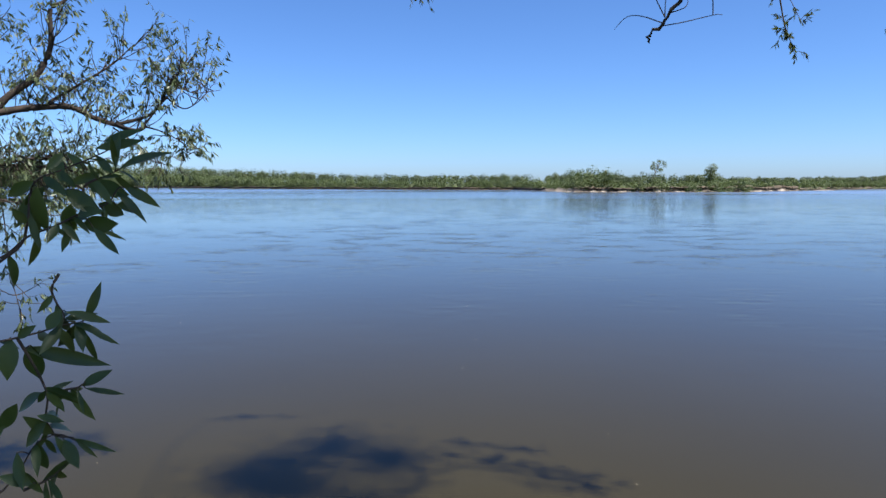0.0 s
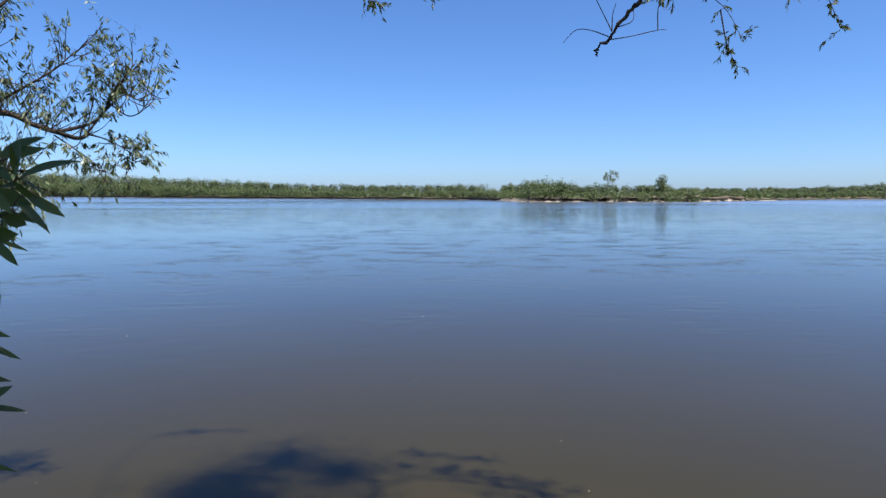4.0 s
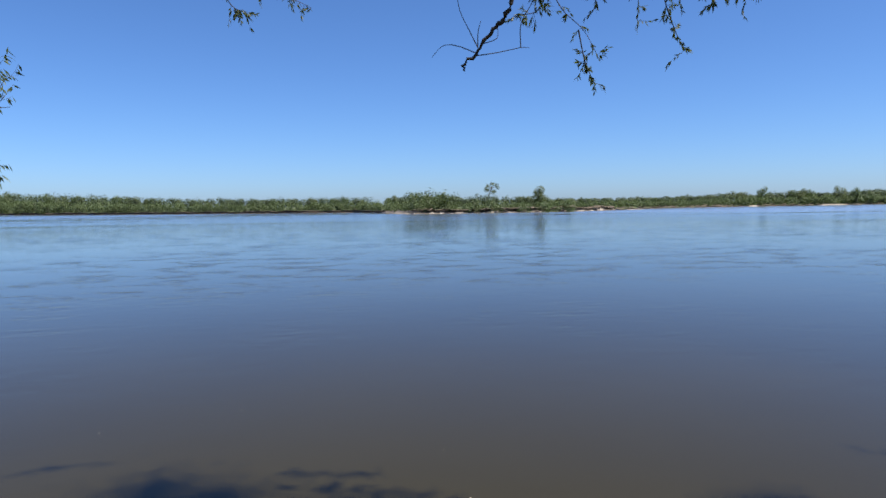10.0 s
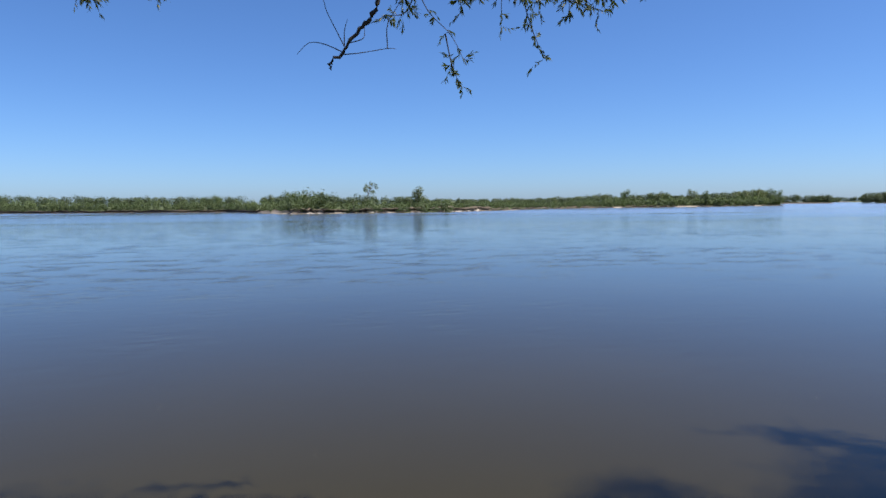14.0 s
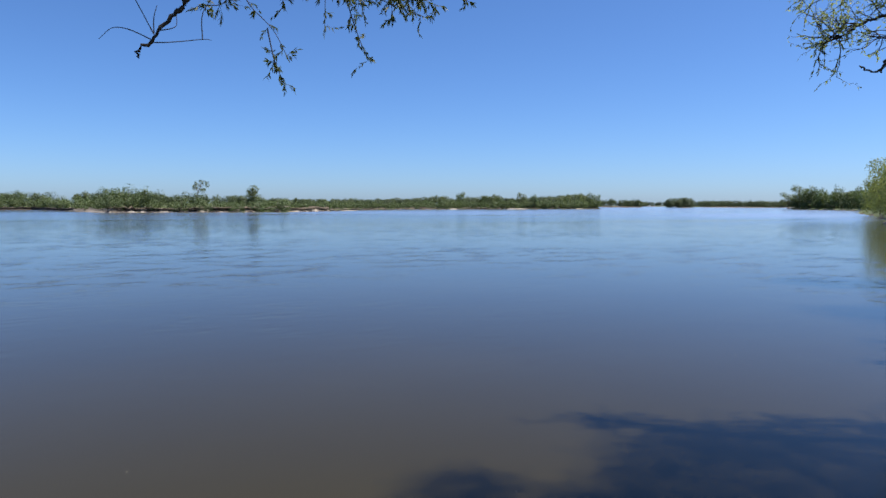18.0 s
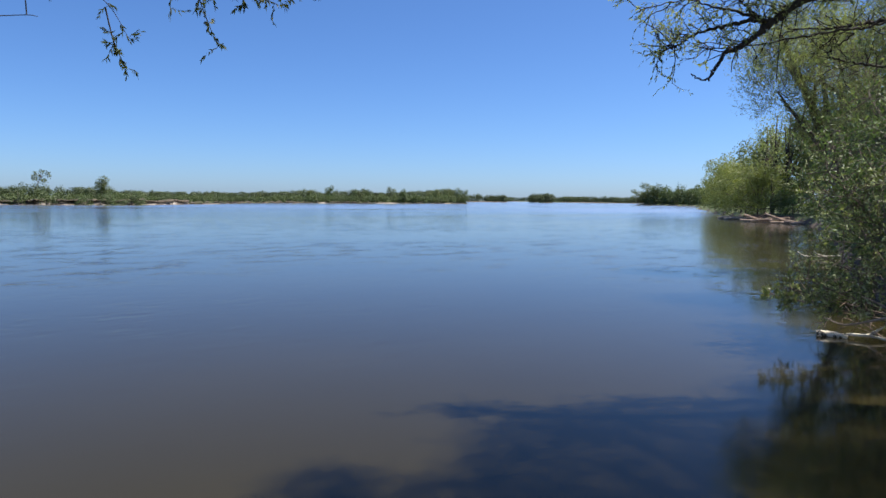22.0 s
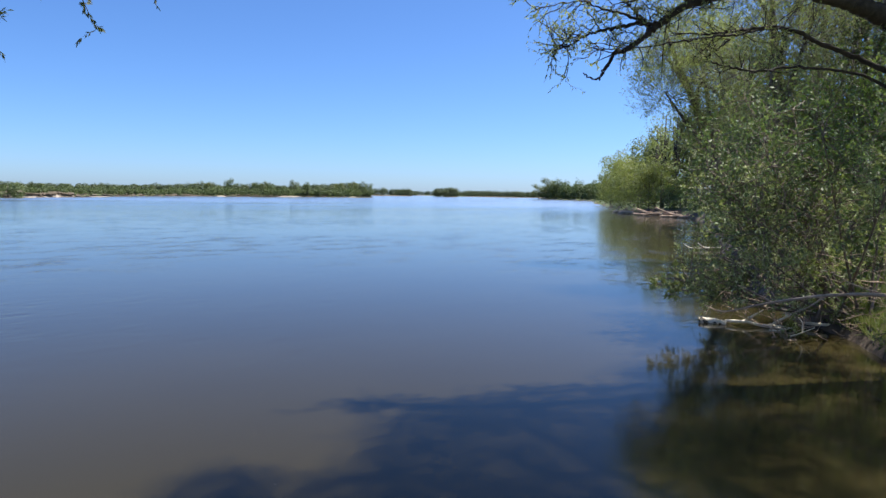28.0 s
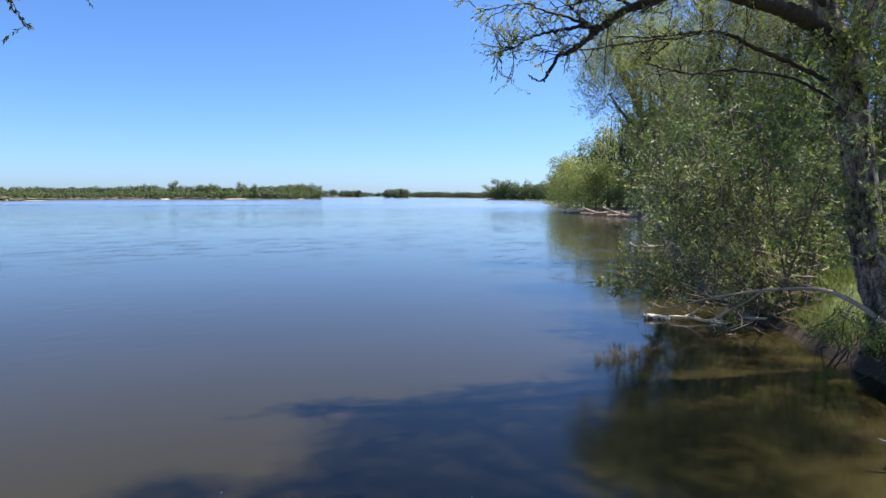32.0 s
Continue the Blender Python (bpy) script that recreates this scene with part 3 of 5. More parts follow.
def crown_lobes(x, y, z, h, wide, rng):
    """Lobes of one rounded crown: a broad dome with smaller heads round it."""
    r = h * wide
    lob = [(x, y, z + h - r * 0.95, r)]
    for _ in range(5):
        a, f = rng.uniform(0, 2 * math.pi), rng.uniform(0.35, 0.8)
        q = r * rng.uniform(0.42, 0.66)
        lob.append((x + math.cos(a) * r * f, y + math.sin(a) * r * f, z + h * rng.uniform(0.4, 0.9) - q * 0.5, q))
    return lob


def far_woods():
    """Two depths of woods behind the far bank: a light thicket at the edge, and taller rounded crowns over it."""
    rng = np.random.default_rng(11)
    back, front = Soup(), Soup()
    p, t = along(FAR_SHORE[2:20], 1.0)
    gone, brow = 0.0, 0.0
    for (x, y), w in zip(p, t):
        az = math.degrees(math.atan2(-x, y))
        if az > 46 or az < -46.4:
            continue
        inland = np.array([-w[1], w[0]])
        dist = math.hypot(x, y)
        full = skyline(az) / TALLNESS * dist
        leaf = 0.00135 * dist
        gone -= 1.0
        if gone <= 0:
            gone = 0.3 * full
            for deep in (rng.uniform(11, 17), rng.uniform(19, 28)):
                q = np.array([x, y]) + inland * deep
                h = (full * math.hypot(*q) / dist - 0.9) * rng.uniform(0.84, 1.06) * (1.08 if rng.random() < 0.12 else 1.0)
                lob = crown_lobes(q[0], q[1], 0.9, h, rng.uniform(0.3, 0.46), rng)
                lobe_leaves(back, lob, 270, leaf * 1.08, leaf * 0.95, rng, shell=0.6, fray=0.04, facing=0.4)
        brow -= 1.0
        if brow <= 0:
            brow = 0.24 * full
            for deep in (rng.uniform(1.2, 3.4), rng.uniform(4.5, 9)):
                q = np.array([x, y]) + inland * deep + w * rng.uniform(-0.6, 0.6)
                h = full * (rng.uniform(0.42, 0.66) if deep < 4 else rng.uniform(0.58, 0.84)) - 0.5
                lob = [(q[0] + rng.normal(0, 0.25 * h), q[1] + rng.normal(0, 0.25 * h), 0.7 + h * f, h * rng.uniform(0.17, 0.28), 1.15) for f in (0.12, 0.3, 0.45, 0.6, 0.74)]
                lobe_leaves(front, lob, 190, leaf * 1.0, leaf * 0.9, rng, shell=0.6, fray=0.05, facing=0.4)
        if rng.random() < 0.2:
            q = np.array([x, y]) + inland * rng.uniform(2.0, 5)
            hh = full * rng.uniform(0.5, 0.78) - 1.0
            if hh > 1.5:
                plant("shrub", int(rng.integers(4)), q[0], q[1], hh, rng.uniform(1.1, 1.5), rng.uniform(0, 360))
        if rng.random() < 0.05:
            q = np.array([x, y]) + inland * rng.uniform(9, 16)
            plant("tree", int(rng.integers(4)), q[0], q[1], full * rng.uniform(0.85, 1.05) - 0.8, rng.uniform(1.0, 1.5), rng.uniform(0, 360))
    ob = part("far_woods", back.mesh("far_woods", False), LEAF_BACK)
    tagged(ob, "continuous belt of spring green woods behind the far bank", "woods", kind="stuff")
    ob = part("far_thicket", front.mesh("far_thicket", False), LEAF_FAR)
    tagged(ob, "light green willow thicket along the edge of the far bank", "thicket", kind="stuff")


far_woods()
# trees that stand out over the far thicket
def lone_tree():
    x, y, _ = spot(-13.35, 216)
    z = ground_height(x, y)
    rng = np.random.default_rng(5)
    root = thing("lone_tree", "slim leaning tree with an airy crown over the far thicket", "tree", (x, y, z - 0.1))
    tr, out = Soup(), {}
    trunk = curve_pts([(-1.3, 0, 0), (-0.8, 0, 3.0), (-0.1, 0.1, 4.9), (0.6, 0, 7.0)], 9)
    tr.tube(trunk, np.linspace(0.2, 0.05, 9), 6)
    lm, cr = Soup(), Soup()
    for k, (dx, dz) in enumerate([(-1.5, 0.8), (1.5, 0.5), (-0.9, 2.4), (1.2, 2.7), (0.1, 1.6), (2.1, 1.7), (-1.4, 1.6), (0.6, 0.4), (0.3, 2.9), (-0.5, 1.0), (1.9, 2.5)]):
        b = trunk[5 + k % 3]
        e = np.array([dx, rng.normal(0, 0.8), 4.9 + dz])
        lm.tube(curve_pts([b, (b + e) / 2 + (0, 0, 0.2), e], 5), np.linspace(0.06, 0.02, 5), 4)
        lobe_leaves(cr, [(*e, 0.58)], 60, 0.3, 0.2, rng, shell=0.2)
    tr.put(np.vstack(lm.v), np.vstack(lm.q))
    part("trunk", tr.mesh("trunk"), BARK, root)
    part("crown", cr.mesh("crown", False), LEAF_DARK, root)


lone_tree()
x, y, _ = spot(-17.35, 222)
plant("tree", 1, x, y, 7.0, 1.2, 40, label="round-headed tree rising over the far thicket")
for az, dist, h, wide in ((-6.9, 207, 6.6, 0.95), (-8.3, 206, 6.9, 1.25), (-9.5, 206, 6.4, 1.1), (-12.0, 205, 4.6, 1.3), (-13.8, 205.5, 5.0, 1.3), (-16.2, 206, 4.8, 1.1), (-18.0, 210, 5.4, 1.2), (-19.4, 214, 5.6, 1.25), (-20.0, 214, 4.6, 1.0)):
    x, y, _ = spot(az, dist)
    plant("shrub", int(abs(az) * 10) % 4, x, y, h, wide, az * 37, label="dense rounded willow bush on the island bank")
for az, dist, h in ((-34.4, 384, 8.4), (-36.6, 398, 6.6), (-37.1, 400, 7.4), (-39.5, 420, 8.8), (-40.6, 424, 8.2), (-41.6, 430, 6.8), (-43.3, 470, 8.6), (-44.3, 480, 9.6), (-45.0, 488, 10.2), (-45.6, 496, 9.8)):
    x, y, _ = spot(az, dist)
    plant("tree", int(abs(az) * 10) % 4, x, y, h, 1.2, az * 31)


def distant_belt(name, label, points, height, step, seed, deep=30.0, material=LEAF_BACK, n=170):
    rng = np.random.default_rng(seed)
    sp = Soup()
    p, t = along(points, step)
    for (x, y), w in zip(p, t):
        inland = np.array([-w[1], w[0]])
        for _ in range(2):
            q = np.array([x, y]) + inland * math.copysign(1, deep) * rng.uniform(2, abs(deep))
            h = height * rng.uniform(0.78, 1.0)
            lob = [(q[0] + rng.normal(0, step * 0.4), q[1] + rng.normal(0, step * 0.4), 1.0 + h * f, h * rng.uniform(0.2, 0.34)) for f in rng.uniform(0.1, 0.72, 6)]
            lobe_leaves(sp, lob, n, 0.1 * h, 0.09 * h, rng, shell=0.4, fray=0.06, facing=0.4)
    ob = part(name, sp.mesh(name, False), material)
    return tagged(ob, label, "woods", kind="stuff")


distant_belt("distant_woods", "hazy belt of woods on a far bend", [(640, 690), (690, 668), (735, 632), (752, 650)], 11.5, 3.5, 31, 24)
distant_belt("distant_woods", "thin dark line of woods at the river's far end", [(1150, 1000), (1280, 1090), (1350, 1150)], 12.0, 4, 32, 40)
distant_belt("distant_woods", "low line of woods behind a pale sandbar", [(1120, 850), (1000, 725), (1005, 690), (1025, 642), (1200, 642)], 12.5, 3.5, 33, 40)
distant_belt("distant_woods", "faint line of woods closing the view up the river", [(1400, 1210), (1440, 1140), (1400, 1060)], 14.0, 5, 36, 12)
distant_belt("islet_woods", "tree-covered islet far down the river", [(696, 556), (717, 551), (740, 556), (735, 566)], 13.4, 2.5, 34, 12)
distant_belt("far_bank_woods", "dark mixed woods along the far end of the near bank",
             [(590, 345), (520, 262), (430, 203), (300, 140)][::-1], 15.0, 3.2, 35, -40, material=LEAF_FAR, n=260)

for x, y, h, wide in ((588, 343, 15.0, 1.45), (580, 328, 19.5, 1.4), (571, 314, 18.0, 1.4)):
    plant("tree", int(h) % 4, x, y, h, wide, x * 7, label="round-headed tree at the far end of the near bank")

# ---- near bank: trees in the middle distance ----
GOLDEN = (
    ("gold", 0, 172, 75.5, 12.4, 0.9), ("gold", 1, 177, 74.5, 15.6, 0.8), ("gold", 2, 164, 72, 12.6, 1.0), ("gold", 0, 192, 87, 11.5, 1.0), ("gold", 1, 158, 68, 12.6, 1.0),
    ("gold", 2, 150, 63, 10.9, 1.0), ("gold", 0, 140, 59, 10.3, 1.0), ("gold", 1, 128, 53, 10.6, 1.0), ("gold", 2, 119, 48.5, 9.9, 1.1), ("gold", 0, 113, 45.5, 8.7, 1.1),
    ("gold", 1, 109, 42.5, 8.0, 1.1), ("gold", 2, 106, 39.5, 7.6, 1.2), ("gold", 0, 200, 90, 10.5, 1.0), ("gold", 1, 215, 97, 9.0, 1.1), ("gold", 2, 230, 104, 8.5, 1.1))
TALL = (
    ("dark", 0, 123, 47.5, 14.5, 0.75), ("bare", 1, 118, 45, 16.0, 0.9), ("bare", 0, 115, 42.5, 17.5, 0.9), ("bare", 1, 112, 39.5, 17, 1.0), ("dark", 0, 119, 40, 15.0, 0.8),
    ("dark", 1, 113, 36, 16, 0.9), ("dark", 0, 109, 32.5, 16.3, 0.9), ("dark", 1, 96, 27, 15, 0.9), ("dark", 0, 80, 22, 13, 0.9), ("dark", 1, 66, 16.5, 12, 1.0),
    ("dark", 0, 52, 11, 11, 1.0), ("dark", 1, 140, 52, 15, 0.9), ("dark", 0, 160, 62, 15, 0.9))
SCRUB = (
    ("shrub", 0, 104.5, 37.5, 4.0, 1.2), ("shrub", 1, 95, 28.5, 3.6, 1.4), ("shrub", 2, 86, 24.5, 3.8, 1.4), ("shrub", 3, 77, 21, 3.4, 1.4), ("shrub", 0, 68, 18, 3.2, 1.5),
    ("shrub", 1, 60, 15, 3.0, 1.5), ("shrub", 2, 51, 12, 3.0, 1.5))
for kind, k, x, y, h, wide in GOLDEN + TALL + SCRUB:
    plant(kind, k, x, y, h, wide, x * 17.0, label="low green willow scrub along the near bank" if kind == "shrub" else None)
for x, y, h in ((430, 196, 13), (470, 224, 16), (505, 246, 14), (540, 278, 20.5), (560, 300, 19), (575, 318, 17), (588, 336, 11.5), (380, 172, 15), (330, 148, 15), (270, 116, 14), (240, 98, 13)):
    plant("shrub", int(x) % 4, x, y, h, 0.8, x, label="broad rounded tree at the far end of the near bank")


def leaf_tree(name, label, category, base, top, trunk_r, lobes, n, leaf, material, seed, bark=BARK, limbs=7, gaps=0.2, grain=0.7, sprays=0, slim=0.34, rise=0.05, droop=0.2):
    """A mid-distance tree: tapered trunk, limbs that reach into each lobe, small leaves on sprays of twigs, with gaps."""
    rng = np.random.default_rng(seed)
    root = thing(name, label, category, base)
    base, top = np.array(base, float), np.array(top, float)
    tr = Soup()
    mid = (base + top) / 2 + rng.normal(0, 0.25, 3)
    line = curve_pts([base - base - (0, 0, 0.25), mid - base, top - base], 14)
    tr.tube(line, np.linspace(trunk_r, trunk_r * 0.25, 14), 9, 0.04, rng)
    part("trunk", tr.mesh("trunk"), bark, root)
    tw, tips = Soup(), []
    style = {"kids": (5,), "wander": 0.16, "rise": (rise, rise), "angle": (18, 48), "ratio": (0.45, 0.8), "steps": 3, "bare": 0.2}
    for k, l in enumerate(lobes):
        e = np.array(l[:3]) - base
        b = line[int(np.clip(14 * rng.uniform(0.35, 0.85), 3, 12))]
        lm = Soup()
        lp = curve_pts([b, b * 0.45 + e * 0.55 + (0, 0, 0.25) + rng.normal(0, 0.15, 3), e], 8)
        lm.tube(lp, np.linspace(trunk_r * 0.4, trunk_r * 0.07, 8), 6, 0.04, rng)
        if k < limbs:
            part("limb", lm.mesh("limb"), bark, root)
        for _ in range(6):
            s = lp[int(rng.integers(3, 8))]
            f = e + unit(rng.normal(size=3)) * l[3] * 1.05
            tw.tube(curve_pts([s, (s + f) / 2 + rng.normal(0, 0.12, 3), f], 5), np.linspace(trunk_r * 0.07, 0.006, 5), 4)
        out = {}
        for _ in range(int(sprays * l[3] ** 2)):
            way = unit(rng.normal(size=3))
            grow(out, e + way * l[3] * rng.uniform(0.15, 0.75), way + (0, 0, rise * 4), l[3] * rng.uniform(0.45, 0.8), 0.011 if sprays < 60 else 0.006, 0, style, rng)
        for p, r in out.get(0, []):
            tw.tube(p, r, 3)
        for p, r in out.get(1, [])[:: 3 if sprays < 60 else 7]:
            tw.tube(p, r, 3)
        tips += out.get("tips", [])
    if tw.n:
        tagged(part("twig_growth", tw.mesh("twig_growth"), BUSHTWIG if sprays else DARKBARK, root), kind="stuff")
    cr = Soup()
    if tips:
        twig_leaves(cr, tips, max(2, int(0.7 * n / len(tips))), leaf, leaf * slim, rng, droop, 0.9, 0.0)
        n = int(n * 0.3)
    lobe_leaves(cr, [(l[0] - base[0], l[1] - base[1], l[2] - base[2], *l[3:]) for l in lobes], n, leaf, leaf * slim, rng, shell=0.3, gaps=gaps, grain=grain, droop=droop)
    part("crown", cr.mesh("crown", False), material, root)
    return root


# the pale willow that leans out over the water
leaf_tree("pale_willow", "tall pale green willow leaning over the water", "tree", (30, 7.5, 1.0), (28.5, 10.5, 9.5), 0.3,
          [(27.2, 9.9, 6.8, 1.2), (28.0, 10.2, 8.2, 1.4), (29.5, 9.6, 9.2, 1.6), (28.2, 8.4, 7.4, 1.5), (30.5, 8.6, 8.2, 1.6), (29.8, 8.2, 6.4, 1.4), (28.8, 9.0, 5.4, 1.0)],
          64000, 0.09, LEAF_PALE, 51, gaps=0.35, grain=0.7, sprays=130, slim=0.28, rise=0.14, droop=-0.5)
leaf_tree("pale_willow", "pale willow with thin spring leaves behind the bush", "tree", (24, 4.2, 1.0), (23, 5.2, 9.0), 0.25,
          [(22.5, 5.6, 6.2, 1.4), (23.0, 4.6, 7.6, 1.5), (22.6, 5.6, 8.8, 1.3), (23.5, 4.0, 5.4, 1.4), (22.6, 3.6, 9.0, 1.6), (22.0, 5.0, 4.4, 1.1)], 44000, 0.09, LEAF_PALE, 52, gaps=0.3, grain=0.7, sprays=110, slim=0.28, rise=0.12, droop=-0.4)
# the green wall of trees behind the leaning one
for seed, (x, y, h, mt) in enumerate(((25.5, 2.0, 11.3, LEAF_OLIVE), (29, 0.5, 11.8, LEAF_GREEN), (31, 3.9, 12.0, LEAF_OLIVE), (35, 2.1, 12.6, LEAF_OLIVE), (27.5, 3.5, 11.0, LEAF_OLIVE), (33, 0.7, 12.5, LEAF_GREEN), (34, 5.4, 12.0, LEAF_OLIVE), (25.5, -0.8, 10.8, LEAF_GREEN))):
    rng = np.random.default_rng(200 + seed)
    lob = [(x + rng.normal(0, 1.2), y + rng.normal(0, 1.2), zz, rng.uniform(1.1, 1.8)) for zz in np.linspace(1.8, h, 13)]
    leaf_tree("bank_tree", "leafy fresh green bank tree behind the bush" if mt is LEAF_GREEN else "olive green bank tree behind the bush", "tree",
              (x, y, ground_height(x, y)), (x, y, h), 0.16, lob, 20000, 0.125, mt, 210 + seed, gaps=0.25, sprays=20, slim=0.38)


for seed, (x, y, h, mt) in enumerate(((22.0, 2.7, 5.2, LEAF_GREEN), (24.6, 3.7, 5.8, LEAF_OLIVE), (22.0, 0.4, 5.0, LEAF_GREEN), (25.5, 4.7, 5.6, LEAF_GREEN))):
    rng = np.random.default_rng(240 + seed)
    lob = [(x + rng.normal(0, 0.9), y + rng.normal(0, 0.9), zz, rng.uniform(0.9, 1.3)) for zz in np.linspace(1.4, h, 7)]
    leaf_tree("bank_shrub", "leafy green undergrowth behind the river bush", "shrub", (x, y, ground_height(x, y)), (x, y, h), 0.06, lob, 12000, 0.105, mt, 250 + seed, gaps=0.2, sprays=24, slim=0.36)


# the leaning tree with the heavy limb over the river
def leaning_tree():
    rng = np.random.default_rng(77)
    base = np.array((12.35, -0.05, ground_height(12.35, -0.05)))
    root = thing("leaning_tree", "old rough-barked poplar with a heavy limb over the river", "tree", base)

    def shifted(pts):
        return np.asarray(pts, float) - base

    tr = Soup()
    line = curve_pts(shifted([(12.75, -0.3, 0.2), (12.73, 0.06, 1.18), (12.72, 0.25, 1.96), (12.72, 0.34, 2.65), (12.71, 0.53, 3.94), (12.7, 0.66, 4.55), (12.69, 0.8, 5.03), (12.7, 1.0, 5.6), (12.85, 1.22, 6.4), (13.04, 1.3, 7.4), (13.1, 1.2, 9.0)]), 110)
    tr.trunk(line, np.interp(np.linspace(0, 1, 110), [0, 0.08, 0.4, 0.6, 0.72, 1], [0.27, 0.22, 0.2, 0.18, 0.14, 0.04]), 48, 3, 0.2)
    part("trunk", tr.mesh("trunk"), RIDGED, root)
    over_river = [  # limbs: way points and thickness
        ([(12.69, 0.78, 5.0), (12.36, 1.09, 5.28), (11.93, 1.35, 5.39), (11.47, 1.66, 5.46), (11.11, 1.98, 5.53), (10.62, 2.34, 5.58), (10.23, 2.62, 5.45), (9.95, 2.84, 5.29), (9.76, 3.09, 5.19), (9.61, 3.23, 5.06)], 0.16, 0.05),
    ]
    limb_end = [
        ([(9.63, 3.21, 5.08), (9.45, 3.36, 4.89), (9.29, 3.5, 4.72), (9.12, 3.63, 4.56), (9.02, 3.74, 4.52), (8.94, 3.78, 4.4), (8.86, 3.84, 4.24), (8.79, 3.86, 4.16), (8.74, 3.97, 4.17), (8.7, 4.04, 4.23)], 0.05, 0.007),
        ([(9.45, 3.36, 4.91), (9.32, 3.55, 4.93), (9.18, 3.74, 4.88), (8.96, 3.97, 4.81), (8.83, 4.12, 4.73), (8.7, 4.26, 4.61), (8.66, 4.34, 4.58), (8.59, 4.46, 4.56)], 0.032, 0.007),
    ]
    low_limb = [
        ([(12.7, 0.68, 4.3), (12.5, 1.4, 4.75), (12.14, 1.91, 4.99), (11.8, 2.1, 5.09), (11.55, 2.3, 5.15), (11.2, 2.5, 5.07), (10.83, 2.69, 4.96), (10.2, 3.06, 4.83), (9.76, 3.4, 4.71), (9.36, 3.82, 4.63), (9.11, 4.12, 4.62)], 0.042, 0.006),
    ]
    others = [
        ([(11.32, 2.41, 5.12), (10.93, 2.72, 5.04), (10.53, 3.01, 4.95), (10.08, 3.4, 4.93)], 0.03, 0.008),
        ([(12.7, 0.62, 4.05), (12.4, 1.4, 4.5), (11.79, 2.16, 4.59), (11.4, 2.49, 4.51), (11.13, 2.75, 4.53), (10.74, 3.02, 4.58), (10.72, 3.08, 4.67), (10.76, 2.95, 4.78), (10.75, 2.79, 4.89)], 0.024, 0.01),
    ]
    side_limbs = [
        ([(9.42, 3.45, 4.86), (9.36, 3.58, 5.03), (9.3, 3.72, 5.21), (9.25, 3.83, 5.5)], 0.028, 0.01),
        ([(9.4, 3.49, 4.96), (9.18, 3.74, 5.05), (8.96, 3.98, 5.12), (8.75, 4.17, 5.18), (8.31, 4.54, 5.04)], 0.024, 0.004),
        ([(9.79, 3.02, 5.22), (9.59, 3.27, 5.34), (9.27, 3.54, 5.23), (9.04, 3.81, 5.14)], 0.028, 0.006),
        ([(12.74, 0.55, 4.3), (12.81, 0.48, 4.8), (12.92, 0.36, 5.65), (13.02, 0.31, 6.2), (13.3, 0.2, 8.0)], 0.14, 0.07),
        ([(12.7, 0.9, 5.4), (12.3, 1.3, 6.2), (11.8, 1.6, 7.0)], 0.09, 0.03),
    ]
    spans = over_river + limb_end + low_limb + others + side_limbs
    tips, tw = [], Soup()
    for no, (pts, r0, r1) in enumerate(spans):
        lp = curve_pts(shifted(pts), 8 * len(pts))
        if r0 < 0.12:  # crooked growth
            lp[1:-1] += rng.normal(0, 0.009, lp[1:-1].shape)
        lm = Soup()
        lm.tube(lp, (r1 + (r0 - r1) * np.linspace(1, 0, len(lp)) ** 1.3) * (1 + 0.08 * rng.normal(size=len(lp))), 9)
        # limbs take the bark darkened for backlight, stem 9 the lightened one
        part("limb", lm.mesh("limb"), RIDGED if no == 9 else DARKBARK, root)
        out = {}
        thick = (4.0, 2.0, 3.5, 4.0, 3.0, 3.0, 3.0, 3.0, 3.5, 5.0, 6.0)[no]
        for k in range(int(thick * len(pts))):
            s = int(rng.integers(len(lp) // 3, len(lp))) if no != 1 else int(rng.uniform(0.0, 0.5) * len(lp))
            side = unit(rng.normal(size=3) * (1, 1, 0.8))
            grow(out, lp[s], side * 0.8 + (-0.25, 0.35, 0.12), rng.uniform(0.18, 0.5), 0.008, 0, {"kids": (5,), "wander": 0.2, "rise": (0.03, -0.04), "angle": (20, 60), "ratio": (0.4, 0.8)}, rng)
        for lev in (0, 1):
            for p, r in out.get(lev, []):
                tw.tube(p, r, 4)
        tips += out.get("tips", [])
    for pts in ([(9.59, 3.28, 4.98), (9.58, 3.31, 4.66), (9.57, 3.32, 4.2)], [(9.0, 3.77, 4.49), (8.91, 3.84, 4.44), (8.87, 3.92, 4.4)], [(9.11, 3.65, 4.53), (9.09, 3.69, 4.39), (9.09, 3.7, 4.26)],
                [(8.68, 4.31, 4.63), (8.51, 4.4, 4.79), (8.33, 4.5, 4.87)], [(9.64, 3.15, 4.84), (9.64, 3.14, 4.95), (9.64, 3.14, 5.07)], [(8.96, 3.75, 4.42), (8.88, 3.8, 4.28), (8.86, 3.86, 4.2)]):
        tw.tube(curve_pts(shifted(pts), 8), np.linspace(0.009, 0.004, 8), 5)
    tagged(part("twig_growth", tw.mesh("twig_growth"), DARKBARK, root), kind="stuff")
    out = {}
    for k in range(120):  # leafy shoots out of the trunk
        s = line[int(rng.uniform(0.16, 0.62) * len(line))]
        grow(out, s + (-0.1, 0.0, 0.0), (rng.uniform(-1, -0.2), rng.normal(0, 0.8), rng.uniform(0, 0.7)), rng.uniform(0.2, 0.55), 0.007, 0, {"kids": (3,), "wander": 0.2, "rise": (0.05, 0.0), "angle": (20, 50), "ratio": (0.4, 0.7)}, rng)
    tw = Soup()
    for lev in (0, 1):
        for p, r in out[lev]:
            tw.tube(p, r, 4)
